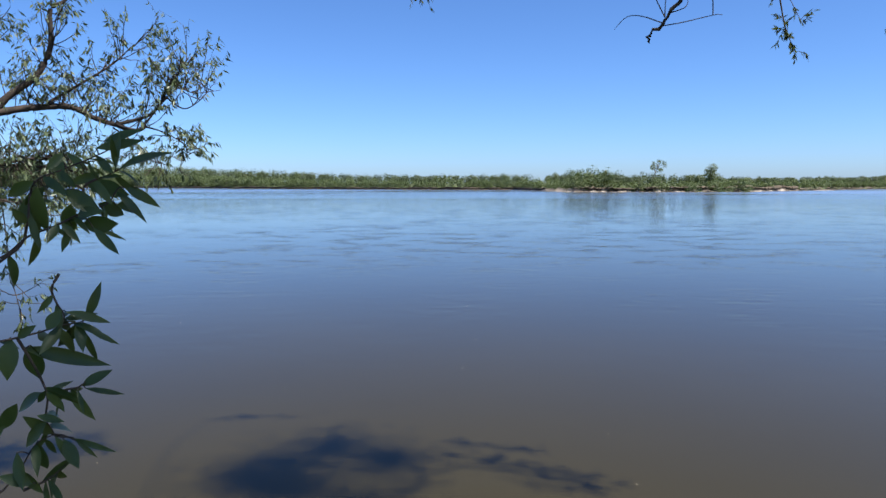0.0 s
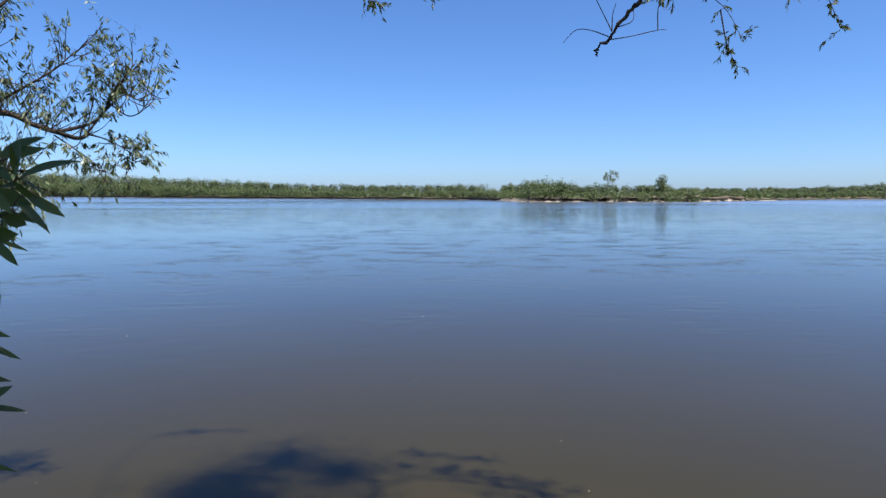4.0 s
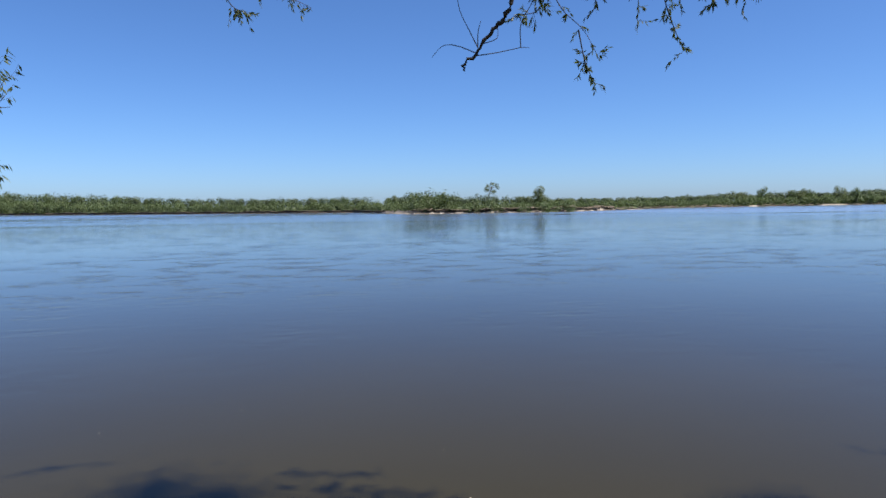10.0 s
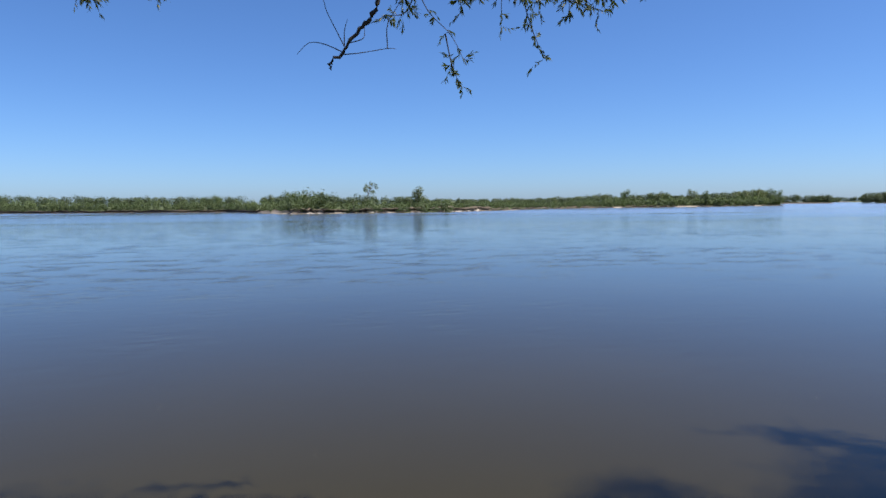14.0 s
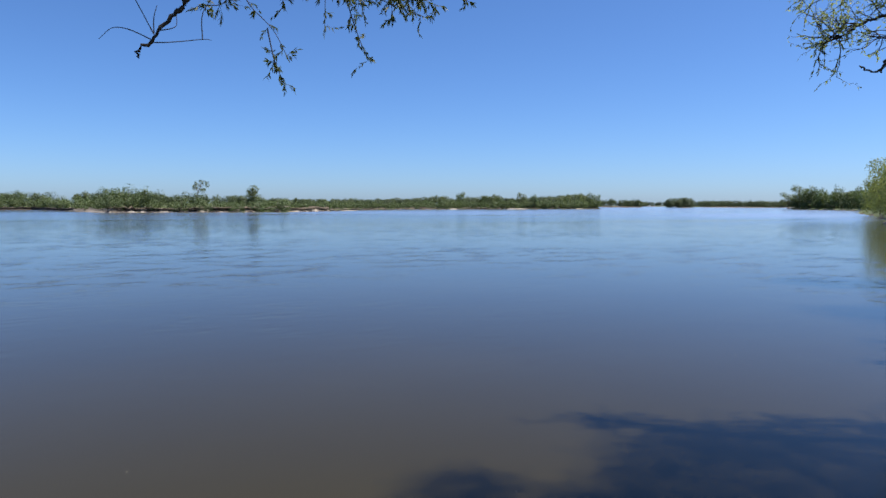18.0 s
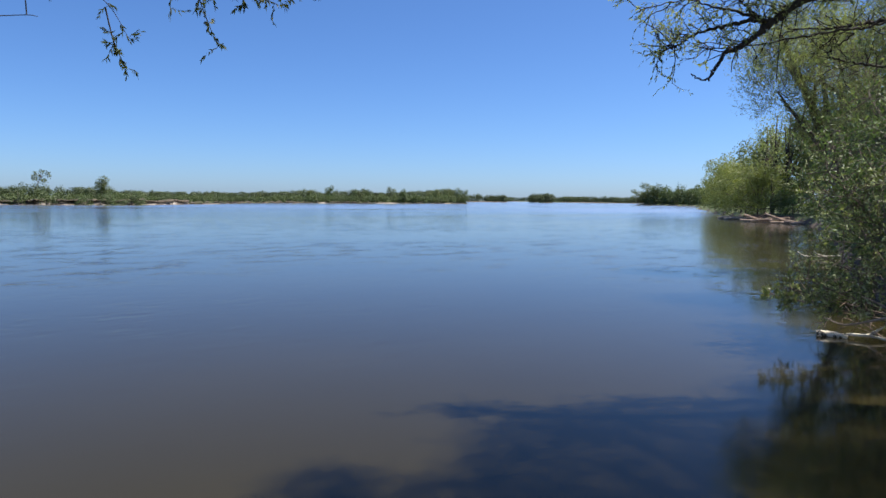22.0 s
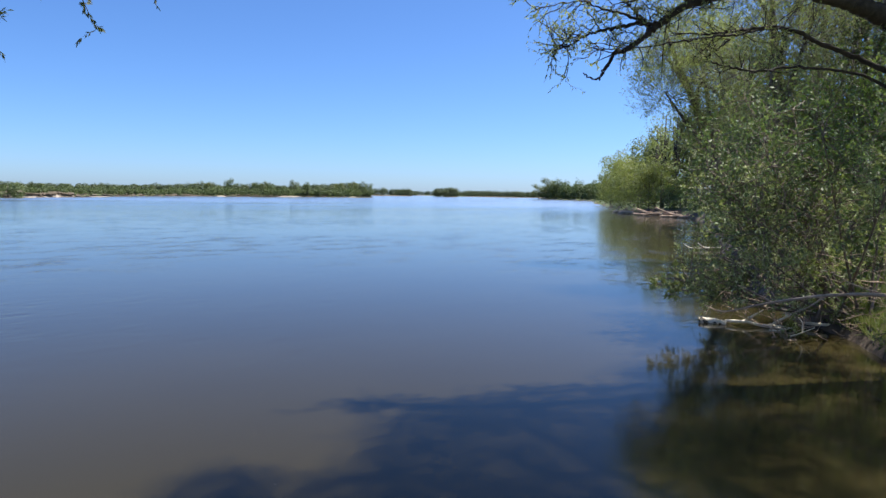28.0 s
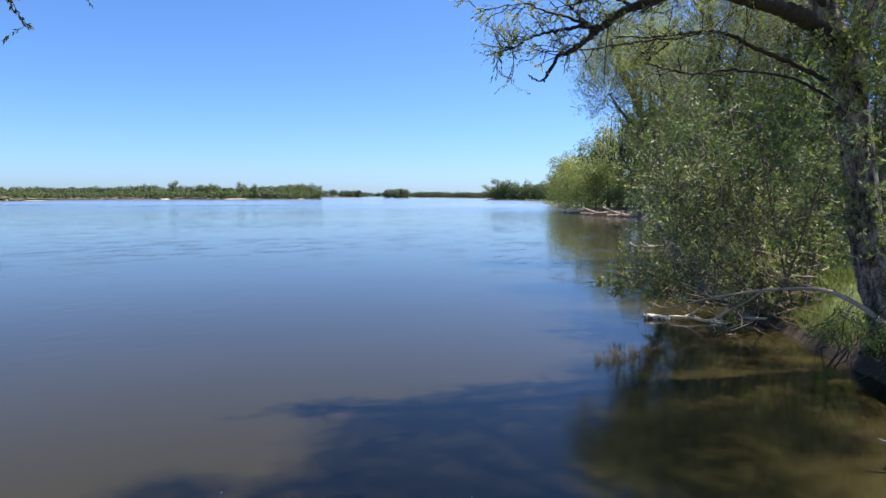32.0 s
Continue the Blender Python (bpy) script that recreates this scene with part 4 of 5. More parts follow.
    tagged(part("trunk_shoot_growth", tw.mesh("trunk_shoot_growth"), DARKBARK, root), kind="stuff")
    cr = Soup()
    twig_leaves(cr, out["tips"], 10, 0.085, 0.034, rng, 0.2)
    part("trunk_shoot_leaves", cr.mesh("trunk_shoot_leaves", False), LEAF_BUSH, root, "grey-green leaves on shoots from the trunk")
    cr = Soup()
    twig_leaves(cr, tips, 7, 0.055, 0.017, rng, 0.4)
    part("spray", cr.mesh("spray", False), LEAF_PALE, root, "pale young leaves on the hanging twigs")
    cr = Soup()
    # unseen heads above the view, spaced to shade the water but spare the trunk
    up = [(13.2, 0.3, 8.2, 1.0), (14.4, 0.9, 8.3, 0.85), (15.5, 0.3, 8.4, 0.95), (13.4, -1.3, 8.2, 1.1), (12.4, -0.7, 8.4, 1.0), (12.6, -1.9, 8.1, 0.7), (14.6, -1.75, 8.3, 0.75), (15.5, -2.4, 8.3, 0.75), (16.2, 0.4, 8.4, 0.65), (17.0, -0.4, 8.4, 0.8), (17.7, -1.4, 8.4, 0.55), (16.4, -2.4, 8.3, 0.6), (15.5, -1.15, 8.5, 0.45), (14.6, -0.7, 8.5, 0.45), (16.3, -1.0, 8.4, 0.5), (16.6, -1.7, 8.4, 0.45)]
    lobe_leaves(cr, [(*(np.array(l[:3]) - base), l[3]) for l in up], 23000, 0.1, 0.05, rng, shell=0.15, gaps=0.0)
    part("crown", cr.mesh("crown", False), LEAF_OLIVE, root)


leaning_tree()


# broad tree on the walker's bank, added out of view to shade the water
leaf_tree("bank_willow", "broad leafy willow added out of view on the bank to shade the water", "tree", (8.3, -4.6, ground_height(8.3, -4.6)), (8.0, -3.2, 8.0), 0.3,
          [(7.3, 2.9, 7.0, 0.55), (6.7, 2.5, 6.9, 0.6), (8.0, 1.9, 7.0, 0.75), (8.9, 1.9, 7.0, 0.75), (9.7, 2.4, 7.0, 0.85), (10.6, 2.2, 7.0, 0.85), (11.4, 1.4, 7.1, 0.9), (7.2, 1.4, 7.0, 0.9),
           (8.6, 0.7, 7.1, 1.0), (10.0, 0.9, 7.1, 1.0), (11.0, 0.2, 7.2, 1.0), (6.2, 1.6, 6.9, 0.7), (7.4, -0.1, 7.1, 1.0), (9.2, -0.5, 7.2, 1.1), (10.6, -1.0, 7.2, 1.0)],
          41000, 0.085, LEAF_OLIVE, 61, gaps=0.0, slim=0.5)


# the dense bush whose boughs hang to the water
def river_bush(label, seed, spread, material, tangle):
    rng = np.random.default_rng(seed)
    base = np.array((16.3, 1.8, ground_height(16.3, 1.8)))
    root = thing("river_bush", label, "bush", base)
    lobes = [(*spot(az, dist, z), r) for az, dist, z, r in spread]
    tips, tw = [], Soup()
    for k, l in enumerate(lobes):
        st, e = Soup(), np.array(l[:3]) - base
        b = np.array((rng.normal(0, 0.55), rng.normal(0.1, 0.4), -0.1))
        sp = curve_pts([b, b * 0.5 + e * 0.45 + (0, 0, -0.1), e], 12)
        st.tube(sp, np.linspace(0.035, 0.012, 12), 6, 0.05, rng)
        part("stem", st.mesh("stem"), BUSHTWIG, root)
        out = {}
        for _ in range(int(10 + 22 * l[3])):
            s = sp[int(rng.integers(7, 12))]
            grow(out, s, (e - s) * 0.6 + unit(rng.normal(size=3)), l[3] * rng.uniform(0.7, 1.25), 0.012, 0, {"kids": (4,), "wander": 0.2, "rise": (0.02, 0.03), "angle": (25, 65), "ratio": (0.4, 0.7)}, rng)
        for lev in (0, 1):
            for p, r in out.get(lev, []):
                tw.tube(p, r, 3)
        tips += out["tips"]
    tagged(part("twig_growth", tw.mesh("twig_growth"), BUSHTWIG, root), kind="stuff")
    tw = Soup()
    for _ in range(tangle):  # bare brown twigs between the boughs and the ground
        a = spot(rng.uniform(-86, -73.5), rng.uniform(14.8, 17.2), rng.uniform(0.15, 1.5)) - base
        d = unit(rng.normal(size=3) * (1, 1, 0.55)) * rng.uniform(0.3, 0.9)
        tw.tube(curve_pts([a - d / 2, a + rng.normal(0, 0.07, 3), a + d / 2], 6), np.linspace(rng.uniform(0.006, 0.013), 0.003, 6), 4)
    if tangle:
        tagged(part("bare_twig_growth", tw.mesh("bare_twig_growth"), BROWNWOOD, root), kind="stuff")
    cr = Soup()
    twig_leaves(cr, tips, 9, 0.088, 0.036, rng, 0.1, 1.0, 0.05)
    lobe_leaves(cr, [(*(np.array(l[:3]) - base), l[3] * 1.05) for l in lobes], 130 * len(lobes), 0.088, 0.036, rng, shell=0.6, gaps=0.3, grain=0.3)
    part("crown", cr.mesh("crown", False), material, root)


river_bush("dense grey-green leafy bush hanging over the river edge", 88,
           [(-75.2, 14.6, 1.5, 0.75), (-77.5, 14.3, 2.2, 1.0), (-80.5, 14.6, 2.4, 1.05), (-83.5, 17.0, 2.4, 0.85), (-75.4, 15.0, 2.7, 0.85), (-73.0, 14.6, 1.2, 0.5), (-79.0, 14.2, 1.4, 0.55), (-86.6, 13.4, 3.7, 0.5),
            (-72.0, 15.2, 0.95, 0.35), (-70.7, 14.9, 0.85, 0.2), (-82.3, 15.8, 1.5, 0.55), (-80.2, 15.4, 1.1, 0.45), (-85.6, 16.6, 1.7, 0.5), (-80.0, 16.3, 0.95, 0.5)], LEAF_BUSH, 150)
river_bush("tall deep green bush rising behind the grey-green one", 89,
           [(-78.5, 14.4, 3.2, 0.95), (-85.5, 17.2, 3.3, 0.95), (-81.6, 14.0, 3.7, 0.9), (-75.8, 15.2, 3.6, 0.8), (-74.0, 15.0, 3.2, 0.65),
            (-85.5, 18.8, 5.2, 0.75), (-79.5, 14.8, 4.3, 0.8), (-73.8, 16.8, 3.2, 0.75), (-74.4, 17.4, 4.2, 0.85), (-76.2, 17, 4.8, 0.9)], LEAF_DEEP, 0)


leaf_tree("bank_bramble", "low bramble hanging over the undercut bank", "shrub", (11.9, -0.6, ground_height(11.9, -0.6)), (11.6, -0.3, 1.5), 0.02,
          [(*spot(-88.0, 11.2, 0.85), 0.3), (*spot(-90.0, 10.9, 0.85), 0.32), (*spot(-86.6, 11.6, 0.74), 0.22), (*spot(-92, 10.6, 0.85), 0.4)],
          1700, 0.06, LEAF_GREEN, 63, bark=DARKBARK, gaps=0.2, grain=0.3)


def undercut_bank():
    """The bank's edge below the leaning tree: a lip of sod over a hollow washed out by the river."""
    p, t = along(NEAR_SHORE[7:14][::-1], 0.09)
    inland = np.column_stack([-t[:, 1], t[:, 0]])
    rows = []
    for no, (off, up) in enumerate(((-0.25, -0.15), (-0.05, 0.06), (0.22, 0.16), (0.3, 0.34), (-0.02, 0.47), (-0.22, 0.55), (-0.25, 0.64), (-0.1, 0.73), (0.35, 0.84), (0.9, 0.94))):
        rough = np.array([noise.noise(Vector((x * 1.1, y * 1.1, no * 0.35))) * 0.2 + noise.noise(Vector((x * 5, y * 5, no * 1.7))) * 0.09 for x, y in p])
        fade = np.clip(np.minimum(np.arange(len(p)), len(p) - 1 - np.arange(len(p))) / 9, 0, 1)
        rows.append(np.column_stack([p + inland * (off + rough + 0.25 * (1 - fade))[:, None], up * (0.55 + 0.45 * fade) + 0.5 * rough * (no > 3)]))
    v, n, k = np.stack(rows, 1), len(p), len(rows)
    i, j = np.meshgrid(np.arange(n - 1), np.arange(k - 1), indexing="ij")
    me = mesh_np("undercut_bank", v.reshape(-1, 3), np.stack([i * k + j, (i + 1) * k + j, (i + 1) * k + j + 1, i * k + j + 1], -1).reshape(-1, 4))
    for mt in (WETSOIL, BANKSOIL, MEADOW):
        me.materials.append(mt)
    me.polygons.foreach_set("material_index", np.select([j.ravel() >= 7, j.ravel() >= 4], [2, 1], 0).astype(np.int32))
    tagged(new("undercut_bank", smooth(me)), "undercut brown soil bank with a lip of sod", "river bank", kind="structure")


undercut_bank()


def hanging_roots():
    """Bare twigs and roots that trail from the undercut edge."""
    rng = np.random.default_rng(65)
    root = thing("trailing_roots", "bare grey roots and twigs trailing from the undercut bank", "roots", (11.8, -0.4, ground_height(11.8, -0.4)))
    base = np.array((11.8, -0.4, ground_height(11.8, -0.4)))
    for k in range(18):
        a = spot(rng.uniform(-93, -86), rng.uniform(11.0, 12.2), rng.uniform(0.5, 1.05))
        e = a + (rng.uniform(-0.6, 0.1), rng.normal(0.2, 0.3), -rng.uniform(0.1, 0.75))
        e[2] = max(e[2], 0.06)
        rt = Soup()
        bend = curve_pts(np.array([a, a * 0.6 + e * 0.4 + rng.normal(0, 0.12, 3), a * 0.3 + e * 0.7 + rng.normal(0, 0.12, 3), e]) - base, 12)
        rt.tube(bend, np.linspace(rng.uniform(0.005, 0.014), 0.003, 12), 5, 0.08, rng)
        part("root", rt.mesh("root"), BUSHTWIG if k % 3 == 0 else DARKBARK, root)


hanging_roots()
rng = np.random.default_rng(64)
p, t = along([(17.5, 2.8), (25, 6.1), (38, 10.2), (60, 16.6), (86, 25), (101.5, 33), (104, 37), (106, 41)], 3.2)
for k, ((x, y), w) in enumerate(zip(p, t)):
    x, y = np.array((x, y)) + np.array((w[1], -w[0])) * rng.uniform(0.2, 1.2)
    plant("shrub", k % 4, x, y, rng.uniform(1.8, 3.2), rng.uniform(1.0, 1.5), rng.uniform(0, 360), label="low green willow scrub along the near bank")


# ---- driftwood ----
def stick(name, label, pts, r0, r1, material, seed, forks=(), category="driftwood"):
    rng = np.random.default_rng(seed)
    base = np.array(pts[0], float)
    root = thing(name, label, category, base)
    sp, lp = Soup(), curve_pts(np.asarray(pts, float) - base, 5 * len(pts))
    sp.tube(lp, np.linspace(r0, r1, len(lp)), 8, 0.08, rng)
    part("stem", sp.mesh("stem"), material, root)
    for f in forks:
        fk, fp = Soup(), curve_pts(np.asarray(f, float) - base, 12)
        fk.tube(fp, np.linspace(r1 * 1.3 + 0.006, 0.006, 12), 6, 0.06, rng)
        part("fork", fk.mesh("fork"), material, root)
    return root


stick("fallen_bough", "long bare brown bough reaching low over the water", [(12.3, -0.62, 0.52), (12.32, -0.08, 0.78), (12.4, 0.36, 1.06), (12.55, 0.86, 1.2), (12.6, 1.66, 1.11), (12.41, 2.5, 0.91), (12.3, 3.1, 0.72), (12.5, 3.5, 0.76)], 0.048, 0.008, BROWNWOOD, 5,
      [[(12.7, 0.9, 1.2), (12.6, 1.3, 1.32), (12.5, 1.6, 1.5)], [(12.6, 1.66, 1.11), (12.5, 1.9, 0.9), (12.45, 2.1, 0.8)], [(12.4, 0.36, 1.06), (12.4, 0.5, 0.8), (12.4, 0.7, 0.66)], [(12.45, 2.4, 0.93), (12.5, 2.8, 1.1), (12.6, 3.0, 1.15)]], "branch")
stick("drift_log", "mottled white driftwood log lying in the water", [(15.05, 4.38, 0.02), (15.1, 4.25, 0.03), (15.15, 4.05, 0.03), (15.2, 3.87, 0.01)], 0.085, 0.06, MOTTLED, 1)
stick("drift_branch", "long pale driftwood branch with bare forks", [(15.2, 3.9, 0.07), (15.25, 3.5, 0.09), (15.3, 3.15, 0.04), (15.35, 2.75, 0.02)], 0.03, 0.02, DRIFT, 2,
      [[(15.25, 3.55, 0.09), (15.35, 3.35, 0.24), (15.4, 3.2, 0.36)], [(15.3, 3.2, 0.05), (15.4, 2.9, 0.06), (15.4, 2.7, 0.05)]])
stick("drift_branch", "pale forked driftwood branch sticking up from the water", [(15.7, 3.1, 0.02), (15.75, 2.85, 0.2), (15.8, 2.6, 0.34), (15.85, 2.5, 0.55)], 0.028, 0.012, DRIFT, 4,
      [[(15.75, 2.85, 0.2), (15.8, 2.8, 0.4), (15.8, 2.82, 0.55)], [(15.8, 2.6, 0.34), (15.9, 2.4, 0.36), (15.95, 2.3, 0.3)]])
stick("drift_branch", "pale bare driftwood branch at the foot of the bank", [(15.9, 2.5, 0.1), (15.9, 2.0, 0.12), (15.7, 1.5, 0.2)], 0.03, 0.02, DRIFT, 3)
rng = np.random.default_rng(17)
for k in range(16):
    x, y = rng.uniform(14.2, 16.4), rng.uniform(1.7, 3.5)
    a, ln = rng.uniform(0, 6.3), rng.uniform(0.35, 0.9)
    d = np.array((math.cos(a) * 0.5, math.sin(a), rng.uniform(0.0, 0.55))) * ln / 2
    p = np.array((x, y, max(0.0, ground_height(x, y)) + d[2] + 0.01))
    pale = k % 5 == 0
    stick("fallen_twig", "pale bare twig washed under the bush" if pale else "brown dead twig lying under the bush", [p - d, p + rng.normal(0, 0.04, 3), p + d], rng.uniform(0.008, 0.018), 0.006, DRIFT if pale else BROWNWOOD, 70 + k,
          [[p, p + d * 0.4 + (0.05, 0.1, 0.12), p + d * 0.5 + (0.1, 0.2, 0.2)]] if k % 2 else [], "twig")
rng = np.random.default_rng(12)
for k in range(22):
    f = rng.random()
    x, y, z = 98.6 - 4.0 * f + rng.uniform(-1.2, 0), 39.0 - 8.5 * f + rng.normal(0, 0.4), 0.12 + 0.5 * rng.random() * math.sin(math.pi * min(1, f + 0.2))
    ln, tilt = rng.uniform(2.0, 5.5), rng.normal(0, 0.1)
    a = np.array((rng.normal(0, 0.25), -1.0, 0)) * ln / 2
    stick("stranded_log", "bleached brown log in a pile of driftwood on the shore", [(x - a[0], y - a[1], max(0.1, z - tilt * ln)), (x, y, z + 0.1), (x + a[0], y + a[1], max(0.1, z + tilt * ln))], rng.uniform(0.09, 0.18), 0.06, BROWNWOOD, 10 + k,
          [[(x, y, z), (x - 0.3, y - 0.5, z + 0.4), (x - 0.2, y - 1.0, z + 0.7)]] if k % 3 == 0 else [])
for k, (x, y) in enumerate(((112, 48.5), (109, 46.2), (106, 44.8), (118, 51))):
    stick("stranded_log", "dark stranded log at the foot of the bank", [(x, y + 1.6, 0.1), (x, y, 0.3), (x + 1, y - 1.8, 0.2)], 0.2, 0.1, OLDWOOD, 50 + k)
for k, (x, y) in enumerate(((35.6, 11.0), (36.6, 10.6))):
    stick("stranded_branch", "bare grey branch stranded at the water's edge", [(x, y + 0.75, 0.32), (x, y + 0.35, 0.12), (x + 0.3, y - 0.5, 0.14)], 0.016, 0.028, DRIFT, 30 + k)
stick("shore_roots", "tangle of grey roots at the water's edge", [(8.35, -0.75, 0.05), (8.3, -0.45, 0.22), (8.25, -0.2, 0.06)], 0.05, 0.03, OLDWOOD, 41,
      [[(8.3, -0.6, 0.12), (8.35, -0.4, 0.4), (8.4, -0.25, 0.45)], [(8.3, -0.5, 0.2), (8.2, -0.25, 0.24), (8.15, -0.1, 0.3)]], "roots")


def floating_fluff():
    """Small tufts of poplar down on the water, a few to the square metre along the drift lines."""
    rng = np.random.default_rng(19)
    sp = Soup()
    a = np.linspace(0, 2 * np.pi, 6, endpoint=False)
    for _ in range(40):
        az, dist = rng.uniform(-75, 40), rng.uniform(5.2, 9.5) if rng.random() < 0.7 else rng.uniform(9.5, 16)
        c, r = spot(az, dist), rng.uniform(0.002, 0.006)
        ring = np.column_stack([np.cos(a), np.sin(a), 0 * a]) * (r * rng.uniform(0.7, 1.3, 6))[:, None]
        v = np.vstack([ring + c + (0, 0, 0.002), ring * 0.5 + c + (0, 0, r * 0.7)])
        sp.put(v, [[j, (j + 1) % 6, 6 + (j + 1) % 6, 6 + j] for j in range(6)] + [[6, 7, 8, 9], [6, 9, 10, 11]])
    tagged(part("floating_fluff", sp.mesh("floating_fluff"), DRIFT), "scattered white tufts of down floating on the water", "debris", kind="stuff")


floating_fluff()


# ---- near bank ----
def grass_patch():
    rng = np.random.default_rng(91)
    sp = Soup()
    p = np.column_stack([rng.uniform(10.5, 22, 26000), rng.uniform(-6, 7, 26000)])
    z, d, near = land_height(p)
    keep = (d > 0.25) & near & (rng.random(len(p)) < 0.75)
    p3 = np.column_stack([p[keep], z[keep] - 0.03])
    d3 = rng.normal(0, 0.35, p3.shape) + (0, 0, 1)
    sp.leaves(p3, d3, rng.uniform(0.12, 0.38, len(p3)), 0.014, rng)
    p = np.column_stack([rng.uniform(11.4, 18, 24000), rng.uniform(-1.2, 4.5, 24000)])
    z, d, near = land_height(p)
    keep = (d > 0.16) & near & (d < 2.6)
    p3 = np.column_stack([p[keep], z[keep] - 0.03])
    sp.leaves(p3, rng.normal(0, 0.4, p3.shape) + (-0.1, 0.15, 1), rng.uniform(0.1, 0.3, len(p3)), 0.016, rng)
    tagged(part("bank_grass", sp.mesh("bank_grass", False), GRASS), "rough green grass on the river bank", "grass", kind="stuff")


grass_patch()


# ---- willow on the other side, close to the walker ----
def near_willow():
    rng = np.random.default_rng(101)
    base = np.array((-7.5, 2.6, ground_height(-7.5, 2.6)))
    root = thing("near_willow", "spreading willow with dark boughs and small narrow leaves", "tree", base)
    tr = Soup()
    tp = curve_pts(np.array([(-7.5, 2.6, 0.2), (-6.6, 3.2, 1.6), (-5.5, 3.8, 2.4), (-4.6, 4.2, 2.75), (-3.9, 4.56, 2.98)]) - base, 18)
    tr.tube(tp, np.linspace(0.24, 0.05, 18), 10, 0.04, rng)
    part("trunk", tr.mesh("trunk"), BARK, root)
    boughs = [
        ([(-3.95, 4.53, 2.97), (-3.56, 4.8, 3.12), (-3.35, 4.94, 3.17), (-3.18, 5.05, 3.18), (-3.06, 5.14, 3.11), (-2.93, 5.22, 3.06)], 0.03, 0.017),
        ([(-4.2, 4.4, 2.88), (-3.73, 4.68, 2.99), (-3.51, 4.83, 3.24), (-3.34, 4.92, 3.41), (-3.24, 4.94, 3.62), (-3.21, 4.91, 3.86), (-3.12, 4.95, 3.94), (-2.98, 4.98, 4.11)], 0.032, 0.01),
        ([(-2.93, 5.22, 3.06), (-2.69, 5.34, 3.16), (-2.55, 5.37, 3.39), (-2.4, 5.41, 3.61)], 0.015, 0.004),
        ([(-2.93, 5.22, 3.06), (-2.81, 5.29, 3.02), (-2.73, 5.32, 3.06)], 0.018, 0.014),
    ]
    sprays = [
        ([(-3.3, 4.95, 3.2), (-2.94, 5.16, 3.49), (-2.75, 5.2, 3.66)], 0.012, 0.004),
        ([(-4.3, 4.4, 2.7), (-3.75, 4.68, 2.71), (-3.41, 4.93, 2.79), (-3.1, 5.13, 2.76)], 0.022, 0.006),
        ([(-3.8, 4.7, 2.75), (-3.62, 4.8, 2.55), (-3.56, 4.8, 1.96), (-3.5, 4.79, 1.68)], 0.006, 0.002),
        ([(-4.1, 4.5, 2.9), (-3.7, 4.75, 3.6), (-3.5, 4.8, 4.0)], 0.012, 0.004),
        ([(-2.6, 5.36, 3.3), (-2.45, 5.4, 3.2), (-2.3, 5.45, 3.3)], 0.008, 0.002),
    ]
    fine_sprays = [
        ([(-2.77, 5.3, 3.06), (-2.62, 5.38, 3.01), (-2.47, 5.46, 2.89), (-2.53, 5.44, 2.72)], 0.007, 0.002),
        ([(-2.95, 5.21, 3.04), (-2.78, 5.31, 2.89), (-2.65, 5.38, 2.76)], 0.007, 0.002),
        ([(-2.75, 5.31, 3.06), (-2.52, 5.39, 3.35), (-2.39, 5.46, 3.33), (-2.2, 5.53, 3.36)], 0.008, 0.002),
        ([(-4.0, 4.47, 2.75), (-3.57, 4.82, 2.74), (-3.25, 5.04, 2.71), (-2.98, 5.2, 2.61)], 0.014, 0.003),
        ([(-3.9, 4.35, 2.55), (-3.49, 4.6, 2.5), (-3.25, 4.75, 2.4)], 0.012, 0.003),
    ]
    spans = boughs + sprays + fine_sprays
    tips, tw = [], Soup()
    st = {"kids": (3,), "wander": 0.11, "rise": (0.1, 0.04), "angle": (18, 50), "ratio": (0.4, 0.8)}
    for j, (pts, r0, r1) in enumerate(spans):
        lm, lp = Soup(), curve_pts(np.array(pts) - base, 6 * len(pts))
        lm.tube(lp, np.linspace(r0, r1, len(lp)) * (1 + 0.06 * rng.normal(size=len(lp))), 8)
        part("bough", lm.mesh("bough"), DARKBARK, root)
        out = {}
        count = (44, 24, 24, 8, 20, 80, 20, 16, 8, 22, 18, 14, 50, 36)[j]
        for k in range(count):
            s = lp[int(rng.integers(len(lp) // 4, len(lp)))]
            away = unit(rng.normal(size=3)) + ((0.2, 0.1, 0.15) if j not in (5, 6, 9, 10, 12, 13) else (0.1, 0.0, -0.3))
            away[2] = abs(away[2]) if j not in (5, 6, 9, 10, 12, 13) else away[2]
            ln = rng.uniform(0.12, 0.34) if j not in (6, 9, 10) else rng.uniform(0.06, 0.18)
            grow(out, s, away, ln * 1.1, 0.005, 0, st, rng)
        for lev in (0, 1):
            for p, r in out.get(lev, []):
                tw.tube(p, r, 3)
        tips += out.get("tips", [])
    tagged(part("twig_growth", tw.mesh("twig_growth"), DARKBARK, root), kind="stuff")
    cr = Soup()
    twig_leaves(cr, tips, 6, 0.06, 0.0155, rng, 1.6, 0.8)
    part("crown", cr.mesh("crown", False), LEAF_WILLOW, root)


near_willow()


